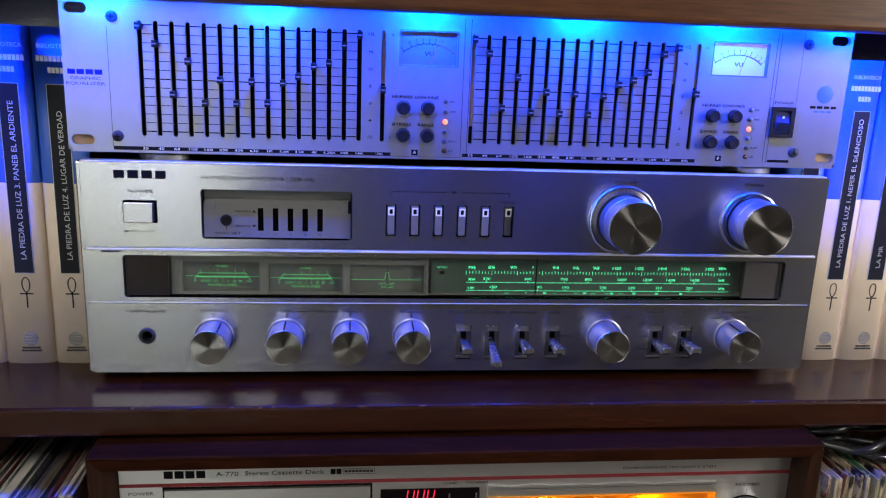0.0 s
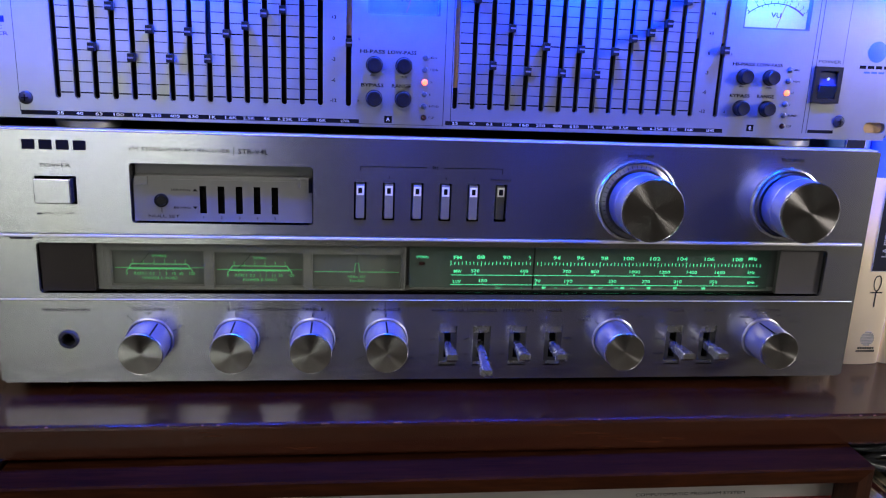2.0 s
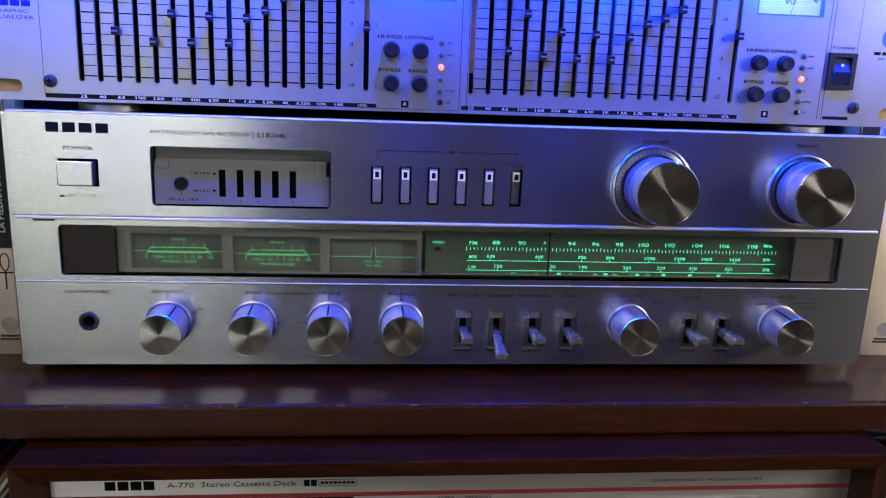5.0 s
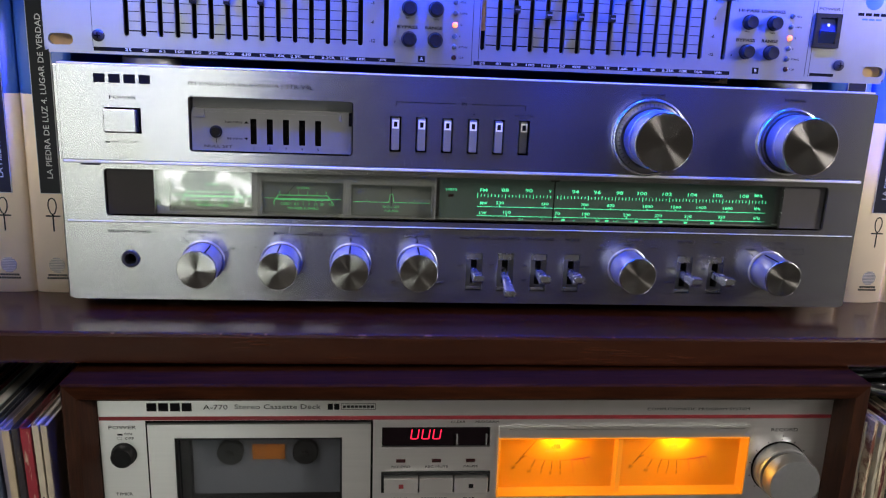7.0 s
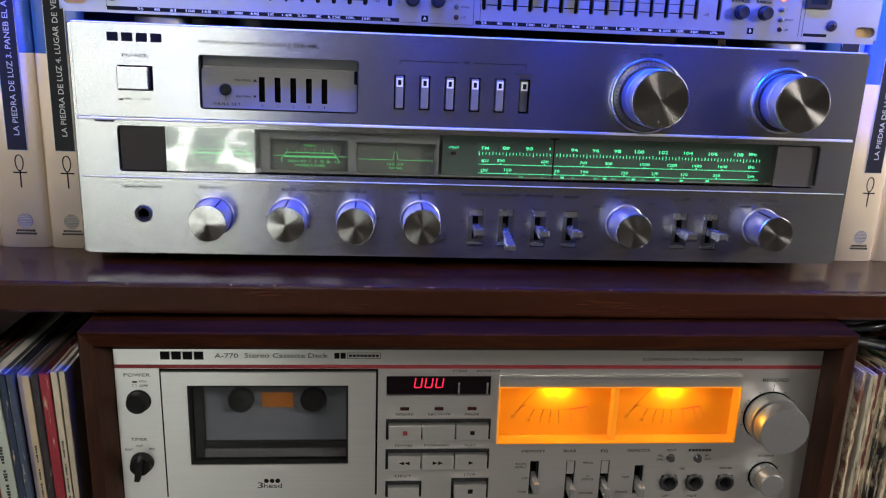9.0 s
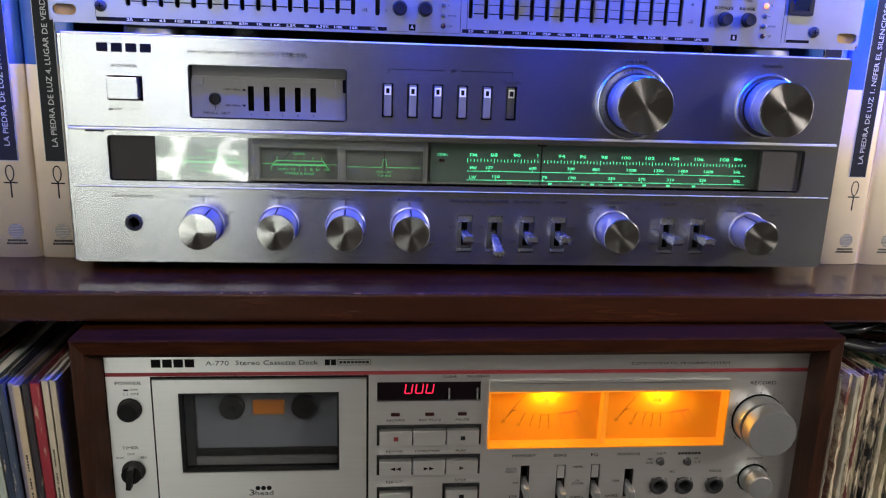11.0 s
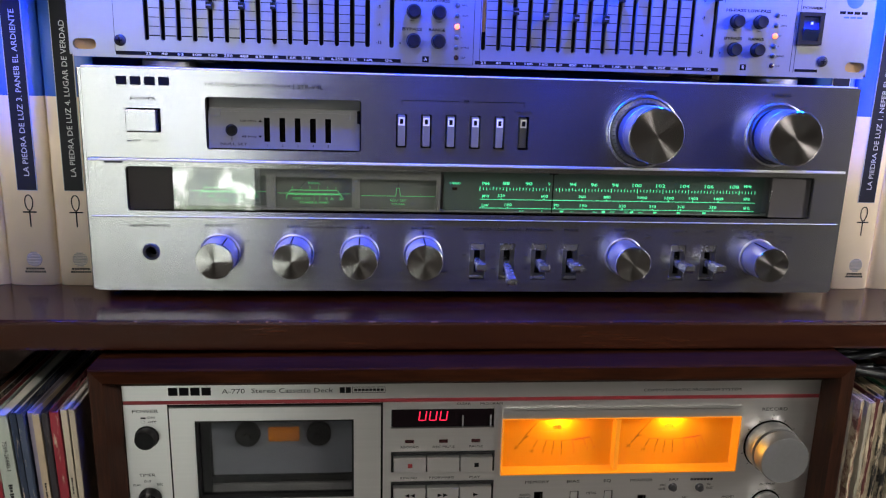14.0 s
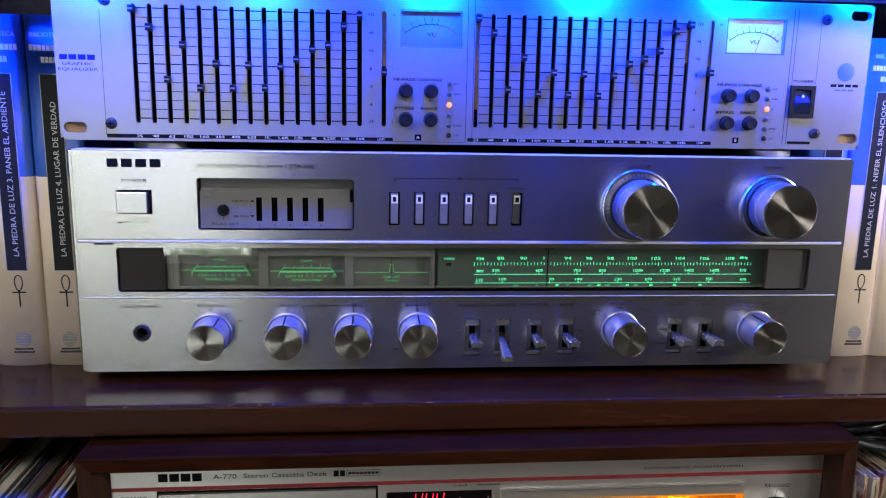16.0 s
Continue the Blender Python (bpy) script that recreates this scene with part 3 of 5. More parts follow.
# ---------------------------------------------------------------- stereo receiver
def receiver():
    d = thing("stereo_receiver", "silver brushed-aluminium stereo receiver with green-lit tuning scale, on the shelf", "receiver", (0, 0, 0.002))
    X0, X1 = -236.5, 233.5
    # front plate in three bands with fine joints
    rec = (-167.4, -76.1, 97.2, 128.0)
    pbt = (-212.9, -193.1, 106.4, 120.6)
    fm_x = [-51.9 + 14.92 * i for i in range(6)]
    fm = [(x - 3.2, x + 3.2, 100.6, 120.6) for x in fm_x]
    part("upper_front_panel", panel(X0, X1, 91.4, 143.2, 0, 9, [rec, pbt, *fm]), ALU, d)
    win = (-215.2, 213.8, 59.4, 86.4)
    part("dial_front_panel", panel(X0, X1, 56.4, 89.2, 0, 9, [win]), ALU, d)
    sw_x = [-2.4, 16.6, 37.0, 57.4, 128.4, 148.6]
    sw = [(x - 4.9, x + 4.9, 17.6, 41.2) for x in sw_x]
    jk = (-206.4, -199.6, 30.6, 37.4)
    part("lower_front_panel", panel(X0, X1, 9.6, 55.4, 0, 9, [*sw, jk]), ALU, d)
    corners = bmesh.new()
    corner_fill(corners, *rec, 2.0, 0, 8.5)
    corner_fill(corners, *win, 2.2, 0, 8.5)
    tagged(part("opening_corners", corners, ALU, d), kind="stuff")
    part("upper_bead", boxes((X0, X1, -0.6, 6, 89.25, 90.9), r=0.5), BEAD, d, "bright polished bead")
    part("top_edge", boxes((X0, X1, 0.05, 8.9, 143.22, 144.1), r=0.4), BEAD, d, "bright polished top edge")
    part("lower_bead", boxes((X0, X1, -0.35, 6, 55.75, 56.35), r=0.25), BEAD, d, "fine bright bead")
    pieces("joint", [(X0 + 0.5, X1 - 0.5, 2.0, 8, 90.9, 91.4), (X0 + 0.5, X1 - 0.5, 1.2, 8, 55.4, 55.75)], SLOT, d)
    for x0, x1 in ((X0 - 3.2, X0 - 0.05), (X1 + 0.05, X1 + 3.2)):
        part("side_trim", boxes((x0, x1, 1.6, 13, 9.6, 143.0), r=0.8), ALU, d)
    part("case", boxes((-215, 212, 18.0, 300, 11, 141), r=1.5), STEEL, d, "dark steel cover")
    for x in (-185, 182):
        for y in (45, 255):
            part("foot", lathe([(14, 0), (15, 4), (15, 9)], 0, 0, 24), BLACK, d).matrix_basis = pose(x * MM, y * MM, 0.0) @ pose(0, 0, 0, 90)
    # preset recess with sloping ledge
    part("preset_recess", boxes((-166.6, -76.9, 8.6, 9.1, 98, 128)), PANEL_GREY, d)
    bm = boxes((-165.5, -78, 3.15, 8.5, 117.0, 121.6), (-165.5, -159, 1.6, 3.1, 116.6, 121.4), r=0.3)
    part("hinged_flap", bm, PANEL_GREY, d)
    part("flap_latch", boxes((-84.0, -82.6, 1.4, 3.1, 116.4, 121.2), r=0.2), PANEL_GREY, d)
    part("flap_notch", boxes((-78.6, -76.6, 1.2, 4.3, 114.0, 121.6), r=0.2), SLOT, d)
    slots = [(-132.2 + 9.07 * i - 1.75, -132.2 + 9.07 * i + 1.75, 102.0, 116.4) for i in range(5)]
    part("preset_panel", panel(-166.4, -77.1, 97.8, 119.6, 2.6, 3.1, [s for s in slots]), PANEL_GREY, d)
    part("slot_backing", boxes((-140, -85, 4.9, 5.3, 100.0, 117.5)), SLOT, d)
    for i in range(5):
        x = -132.2 + 9.07 * i
        words(d, str(i + 1), x, 99.9, 1.5, 2.55, INK)
    part("null_adjuster", lathe([(3.5, 2.6), (3.5, 1.6), (2.6, 1.4), (2.4, 2.3), (0.01, 2.3)], -152.9, 108.7, 32), BLACK, d)
    words(d, "NULL SET", -152.0, 100.3, 1.5, 2.55, INK, 15.5)
    words(d, "108 MHz ▲", -141.5, 114.2, 1.3, 2.55, INK, 13)
    words(d, "88 MHz ▼", -141.0, 104.9, 1.3, 2.55, INK, 12)
    part("printed_line", boxes((-153.1, -152.8, 2.48, 2.6, 102.2, 104.8)), INK, d)
    # power button and presets
    part("power_button", boxes((-212.0, -194.6, -5.0, 8.8, 107.4, 119.9), r=0.5), ALU, d)
    part("button_well", boxes((-212.8, -193.2, 8.9, 9.05, 106.5, 120.5)), SLOT, d)
    bars(d, -202.3, 136.2, 32.0, 4.9, -0.12, INK, 4, "maker_mark", 0.24)
    words(d, "POWER", -202.6, 125.9, 1.9, -0.12, INK, 14.4)
    words(d, "▄ ON   ◻ OFF", -204.0, 101.6, 1.2, -0.12, GREYINK, 18)
    words(d, "FM STEREO/FM-AM RECEIVER", -142.2, 135.0, 2.0, -0.12, INK, 49.5)
    words(d, "STR-V4L", -106.2, 134.9, 2.6, -0.12, INK, 15)
    part("printed_line", boxes((-115.9, -115.6, -0.1, 0.02, 132.8, 137.0)), INK, d)
    for i, x in enumerate(fm_x):
        last = i == 5
        k = part("preset_button", boxes((x - 2.2, x + 2.2, -0.6 if not last else 1.2, 8.8, 101.5, 119.8), r=0.35), DARK_RING if last else KEYTOP, d)
        part("indicator_window", boxes((x - 1.0, x + 1.0, (-0.75 if not last else 1.05), 0.1, 114.9, 117.8)), SLOT, k)
        part("indicator_frame", panel(x - 1.9, x + 1.9, 113.9, 118.9, (-0.72 if not last else 1.1), 1.2, [(x - 1.02, x + 1.02, 114.8, 117.9)]), WHITEINK, k)
        words(d, "MANUAL" if last else str(i + 1), x - (0 if not last else 0.4), 123.4, 1.3, -0.12, GREYINK, 11.5 if last else None)
    part("button_well", boxes((-56, 27, 8.9, 9.05, 100, 121)), SLOT, d)
    arc_line(d, [(-51.9, 126.2), (-51.9, 128.9), (-17.5, 128.9)], 0.28, -0.06, INK)
    arc_line(d, [(-8.6, 128.9), (22.6, 129.1), (22.6, 126.2)], 0.28, -0.06, INK)
    words(d, "FM", -13.0, 128.8, 1.7, -0.12, INK)
    # volume and tuning
    for x, r, rr, word in ((97.4, 17.0, 22.6, "VOLUME"), (183.7, 16.8, 20.0, "TUNING")):
        big = word == "VOLUME"
        ring = part("dial_ring", lathe([(rr, 0), (rr, -1.6), (rr - 0.5, -2.3), (rr - 1.2, -2.5), (rr - 1.6, -2.2), (rr - 1.7, 0)], x, 113.3, 96), ALU, d, "polished outer ring")
        part("scale_ring", lathe([(rr - 1.75, -1.2), (rr - 2.1, -1.9), (rr - 4.6 if big else rr - 2.8, -2.9), (rr - 4.8 if big else rr - 3.0, 0)], x, 113.3, 96), DARK_RING, ring)
        # Black collar and disc paint the shade in the gap behind the knob.
        part("shadow_gap", lathe([(rr - 2.9, -0.9), (r - 2.6, -0.9), (r - 2.6, -4.0), (0.01, -4.0)], x, 113.3, 64), BLACK, ring)
        k = knob(d, x, 113.3, r - 0.3, 23.0 if big else 21.8, -3.5, name="volume_knob" if big else "tuning_knob")
        part("knob_groove", lathe([(r - 0.28, -12.6), (r - 0.02, -12.9), (r - 0.02, -14.3), (r - 0.28, -14.6)], x, 113.3, 64), KNURL, k)
        words(d, word, x, 137.6, 1.9, -0.12, INK, 15.0 if big else 13.4)
        if big:
            ticks(ring, x, 113.3, rr - 4.3, rr - 2.6, [a * 7.5 for a in range(-19, 20)], -3.0, INK, 0.35)
    # tuning window: backing, meters, scale
    part("window_backing", boxes((-215.0, 213.6, 16.0, 17, 59.0, 87.0)), DIAL, d)
    part("window_lining", panel(-215.2, 213.8, 59.2, 86.8, 8.8, 16.1, [(-214.6, 213.2, 59.8, 86.2)]), BEZEL, d)
    part("end_panel", boxes((-214.6, -188.6, 2.8, 6, 59.8, 86.2)), BROWNBLK, d)
    part("end_panel", boxes((187.0, 213.2, 2.8, 6, 59.8, 86.2)), mat("grey_end_panel", (0.05, 0.046, 0.048), 0.45, 0.2, 0.08, 60), d)
    mets = [(-181.5, -133.9, 61.6, 80.9), (-128.7, -81.7, 60.9, 80.2), (-76.9, -29.0, 60.3, 79.7)]
    part("meter_frame", panel(-188.0, -26.5, 59.8, 86.2, 6.5, 10.5, mets), BEZEL, d)
    part("meter_rim", panel(-185.4, -26.6, 59.9, 83.8, 5.6, 6.45, [(-184.4, -27.6, 60.6, 82.9)]), BEZEL, d)
    part("meter_backing", boxes((-187, -27, 11.2, 12, 60, 85)), METER_FACE, d)
    for i, (a, b, z0, z1) in enumerate(mets):
        c, w = (a + b) / 2, b - a
        zl = (z0 + z1) / 2 - 1.0
        if i < 2:
            words(d, ("FM FREQ", "SIGNAL")[i], c, zl + 6.4, 1.3, 11.1, GREEN_DIM, 7.5)
            arc_line(d, [(a + 1, zl), (b - 1, zl)], 0.28, 11.1, GREEN_DIM, "scale_line")
            arc_line(d, [(c - 17.3, zl - 2.2), (c - 14.4, zl + 2.0), (c + 14.4, zl + 2.0), (c + 17.3, zl - 2.2)], 0.42, 11.05, GREEN_DIM, "scale_line")
            for n, s in enumerate("0 1 2 3 4 5".split()):
                words(d, s, c - 13.5 + n * 5.4, zl + 3.8, 1.15, 11.1, GREEN_DIM)
            for s, xx in zip("0 0.03 0.1 0.3 1 3 10 30 100".split(), (-17, -11.4, -8, -4, 0, 3.4, 7.2, 11, 16.6)):
                words(d, s, c + xx, zl - 3.3, 1.6, 11.1, GREEN_DIM)
            for n in range(6):
                arc_line(d, [(c - 13.5 + n * 5.4, zl + 2.0), (c - 13.5 + n * 5.4, zl + 2.9)], 0.3, 11.05, GREEN_DIM, "scale_tick")
            arc_line(d, [(c - 15.8, zl - 0.55), (c + 15.8, zl - 0.55)], 0.62, 11.04, GREEN_DIM, "scale_line")
            for xx in (-11.4, -8, -4, 0, 3.4, 7.2, 11):
                arc_line(d, [(c + xx, zl - 1.5), (c + xx, zl - 0.3)], 0.35, 11.05, GREEN_DIM, "scale_tick")
            words(d, "POWER %s W/8Ω" % "LR"[i], c, zl - 5.9, 1.45, 11.1, GREEN_DIM, 18)
            part("meter_needle", boxes((-0.14, 0.14, 10.7, 10.8, 0, 11.0)), BLACK, d).matrix_basis = pose((c - 11.5) * MM, 0, (zl + 0.3) * MM - 0.002, 0, 40, 0)
        else:
            arc_line(d, [(a + 1, zl - 0.4), (c - 1.5, zl - 0.4), (c - 0.8, zl + 4.6), (c + 0.8, zl + 4.6), (c + 1.5, zl - 0.4), (b - 1, zl - 0.4)], 0.32, 11.1, GREEN_DIM, "scale_line")
            words(d, "NULL SET", c, zl - 3.2, 1.25, 11.1, GREEN_DIM, 10)
            words(d, "TUNING", c, zl - 5.6, 1.25, 11.1, GREEN_DIM, 8.2)
            words(d, "-", c - 14.4, zl + 0.9, 1.5, 11.1, GREEN_DIM)
            words(d, "+", c + 14.0, zl + 0.9, 1.3, 11.1, GREEN_DIM)
            part("meter_needle", boxes((c - 0.14, c + 0.14, 10.7, 10.8, z0 + 2, z1)), BLACK, d)
        part("lamp_shade_slot", boxes((c - 4, c - 0.8, 10.6, 11, z1 - 0.9, z1 - 0.5), (c + 0.8, c + 4, 10.6, 11, z1 - 0.9, z1 - 0.5)), VU_PAPER, d)
    part("stereo_lamp", boxes((-18.8, -15.6, 10.4, 11.2, 73.0, 74.8), r=0.2), LED_DARK, d)
    words(d, "STEREO", -17.0, 77.3, 1.3, 11.4, GREEN, 6.6)
    sp = part("scale_plate", boxes((-24, 186.5, 12.0, 13.0, 59.8, 86.2)), SCALE_GLOW, d)
    Y = 10.0
    fmx = lambda f: float(np.interp(f, range(88, 110, 2), (15.4, 30.0, 44.3, 58.6, 72.3, 86.2, 100.1, 115.8, 131.9, 148.2, 165.2)))
    for f in range(88, 110, 2):
        if f != 92:
            words(d, str(f), fmx(f), 77.9, 2.05, Y, GREEN, 4.4 if f < 100 else 6.0, bold=0.02)
    words(d, "9", fmx(92) - 1.2, 77.9, 2.05, Y, GREEN)
    bm = bmesh.new()
    for i in range(86):
        x = -1.2 + i * 2.13
        box(bm, x - 0.22, x + 0.22, Y, Y + 0.1, 73.6 if i % 8 else 73.0, 75.2 if i % 4 else 75.6)
    tagged(part("scale_ticks", bm, GREEN, d), kind="stuff")
    for s, x, z, w in (("FM", 2.4, 77.6, 4.8), ("MHz", 174.6, 78.4, 5.6), ("MW", 2.6, 69.6, 4.8), ("kHz", 174.9, 70.2, 4.6), ("LW", 2.4, 63.6, 4.8), ("kHz", 175.5, 64.2, 4.6)):
        words(d, s, x, z, 1.9, Y, GREEN, w * 0.92, bold=0.02)
    for z in (67.6, 62.0):
        part("scale_line", boxes((-1.2, 180.6, Y, Y + 0.1, z - 0.16, z + 0.16)), GREEN, d)
    for s, x in zip("530 600 700 800 1000 1200 1400 1600".split(), (12.6, 40.4, 65.0, 81.4, 104.5, 122.4, 138.6, 155.6)):
        words(d, s, x, 70.0, 1.75, Y, GREEN, 1.55 * len(s), bold=0.02)
        part("scale_dot", boxes((x - 0.35, x + 0.35, Y, Y + 0.1, 67.6, 68.6)), GREEN, d)
    for s, x in zip("150 170 190 230 270 310 350".split(), (17.0, 47.5, 66.0, 92.0, 112.0, 131.0, 152.5)):
        words(d, s, x, 64.3, 1.75, Y, GREEN, 1.55 * len(s), bold=0.02)
        part("scale_dot", boxes((x - 0.35, x + 0.35, Y, Y + 0.1, 62.0, 63.0)), GREEN, d)
    for s, x in (("DLF", 26.0), ("Fi", 39.5), ("E1", 59.2), ("BBC", 74.0), ("RMC", 85.5), ("RTL", 95.0), ("RTA", 104.5)):
        words(d, s, x, 60.2, 1.1, Y, GREEN)
    for x in (52.3, 79.7, 98.4, 114.0, 129.8, 147.0):
        part("scale_block", boxes((x - 1.1, x + 1.1, Y, Y + 0.1, 59.7, 61.0)), GREEN, d)
    part("tuning_pointer", boxes((45.0, 45.7, 8.2, 8.9, 59.9, 85.0), (42.6, 48.2, 8.0, 8.8, 84.2, 86.0)), SLOT, d)
    g = part("window_glass", boxes((-188.6, 186.9, 2.0, 2.8, 59.6, 86.3)), PANE, d, "clear reflective window pane")
    g.visible_shadow = False
    # lower row
    part("jack_ring", lathe([(4.9, 8), (5.2, -0.6), (4.6, -1.3), (3.4, -1.3), (3.2, 0.5), (3.2, 8.5)], -203.0, 34.0, 40), NUT, d)
    part("jack_hole", lathe([(3.25, 7.0), (0.01, 7.0)], -203.0, 34.0, 24), SLOT, d)
    words(d, "HEADPHONES", -203.0, 50.2, 1.75, -0.12, INK, 23.5)
    marks = {"SPEAKERS": (-161.8, (-38, 0, 38, 68), 16.8), "BASS": (-117.0, (-120, -90, -60, -30, 0, 30, 60, 90, 120), 8.4), "TREBLE": (-76.6, (-120, -90, -60, -30, 0, 30, 60, 90, 120), 12),
             "BALANCE": (-37.0, (0,), 15.5), "MONITOR": (92.2, (-48, 0, 48), 15.5), "FUNCTION": (181.6, (-50, -20, 15, 50), 17)}
    for word, (x, angs, w) in marks.items():
        dark = x > 50
        k = knob(d, x, 33.6, 11.05, 20.6, -0.4, name="selector_knob" if dark or x < -150 else "tone_knob", line={"SPEAKERS": 26, "BASS": 0, "TREBLE": 0, "BALANCE": 0, "MONITOR": 20, "FUNCTION": -22}[word])
        part("knob_skirt", lathe([(12.3, 0), (12.3, -0.8), (11.6, -1.2), (11.0, -0.4)], x, 33.6, 64), KNURL, k)
        words(d, word, x, 50.6, 1.75, -0.12, GREYINK if dark else INK, w)
        ticks(d, x, 33.8, 12.8, 15.0 if len(angs) < 6 else 14.4, angs, -0.08, GREYINK if dark else INK)
    words(d, "TONE", -97.0, 50.5, 1.75, -0.12, INK, 9)
    pieces("printed_line", [(-110.5, -101.2, -0.1, 0.02, 50.3, 50.6), (-91.6, -84.6, -0.1, 0.02, 50.3, 50.6)], INK, d)
    for s, x, z in (("B", -172.5, 46.8), ("OFF", -161.8, 48.3), ("A", -151.2, 46.6), ("A+B", -145.4, 41.2), ("0", -117, 48.2), ("0", -76.6, 48.2), ("2", -125.5, 46.8), ("2", -108.6, 46.8), ("4", -131.6, 42), ("4", -102.5, 42), ("6", -133.6, 34.6), ("6", -100.6, 34.6),
                    ("2", -85.0, 46.8), ("2", -68.2, 46.8), ("4", -91.0, 42), ("4", -62.2, 42), ("6", -93.0, 34.6), ("6", -60.2, 34.6), ("LEFT", -50.6, 22.4), ("RIGHT", -23.4, 22.4),
                    ("TAPE 1", 76.6, 46.6), ("COPY 1-2", 74.6, 44.4), ("SOURCE", 92.2, 47.9), ("TAPE 2", 107.6, 46.8), ("PHONO", 169.5, 46.4), ("AM", 181.0, 48.2), ("FM", 190.0, 47.2), ("AUX", 198.0, 44.0)):
        words(d, s, x, z, 1.25, -0.12, GREYINK if x > 50 else INK)
    arc_line(d, [(192.4, 47.2), (203.6, 47.2), (203.6, 43.8), (200.6, 43.8)], 0.22, -0.06, GREYINK)
    for x, word, w, up, a, b in zip(sw_x, ("HIGH FILTER", "LOUDNESS", "FM MUTING", "MODE", "METER", "AFC"), (18.2, 16.6, 17.2, 9.0, 10.4, 6.6), (1, 0, 1, 1, 1, 1), ("OFF", "OFF", "ON", "STEREO", "POWER", "ON"), ("ON", "ON", "OFF", "MONO", "TUNING", "OFF")):
        words(d, word, x - 0.6, 50.3, 1.7, -0.12, INK if x < 70 else GREYINK, w)
        side = 1 if word == "MODE" else -1
        words(d, a, x + side * 8.6, 33.6, 1.2, -0.12, GREYINK)
        words(d, b, x + side * 8.6, 24.4, 1.2, -0.12, GREYINK)
        s = part("lever_switch", panel(x - 4.85, x + 4.85, 17.7, 41.1, 1.4, 3.0, [(x - 2.0, x + 2.0, 21.4, 36.6)]), DARK_RING, d)
        part("switch_slot", boxes((x - 2.1, x + 2.1, 6.0, 7.0, 20, 39)), SLOT, s)
        # Paler end pieces stand for the light on the recess's top and bottom.
        pieces("lit_recess_end", [(x - 4.6, x + 4.6, 0.9, 2.6, 36.7, 41.0), (x - 4.6, x + 4.6, 0.9, 2.6, 17.8, 20.0)], LEVER, s, 0.4)
        z1 = 31.2 if up else 22.2
        bm = bmesh.new()
        rows = []
        for yy, f, hw, hz in ((6.0, 0.0, 1.5, 1.4), (0.0, 0.3, 1.9, 1.7), (-19.0, 0.95, 3.0, 2.2), (-21.6, 1.0, 3.1, 2.0)):
            zz = 29.5 + (z1 - 29.5) * f
            low = -hz * 1.5 if yy > -20 else -hz * 0.7
            ring = [(-hw, low), (hw, low), (hw, hz - 0.7), (hw - 0.7, hz), (-hw + 0.7, hz), (-hw, hz - 0.7)]
            rows.append([bm.verts.new(((x + px) * MM, yy * MM, (zz + pz) * MM)) for px, pz in ring])
        for p, q in zip(rows, rows[1:]):
            for i in range(6):
                bm.faces.new((p[i], p[(i + 1) % 6], q[(i + 1) % 6], q[i]))
        bm.faces.new(rows[-1])
        bm.faces.new(rows[0])
        bmesh.ops.recalc_face_normals(bm, faces=bm.faces)
        bmesh.ops.bevel(bm, geom=list(bm.edges), offset=0.00018, segments=1, affect="EDGES")
        part("lever", bm, LEVER, s, "polished metal paddle lever")
    part("scratch", boxes((-227, -216.5, -0.72, 2, 88.2, 89.3), r=0.1), STEEL, d, "dark worn chip in the bead")
    return d


receiver()


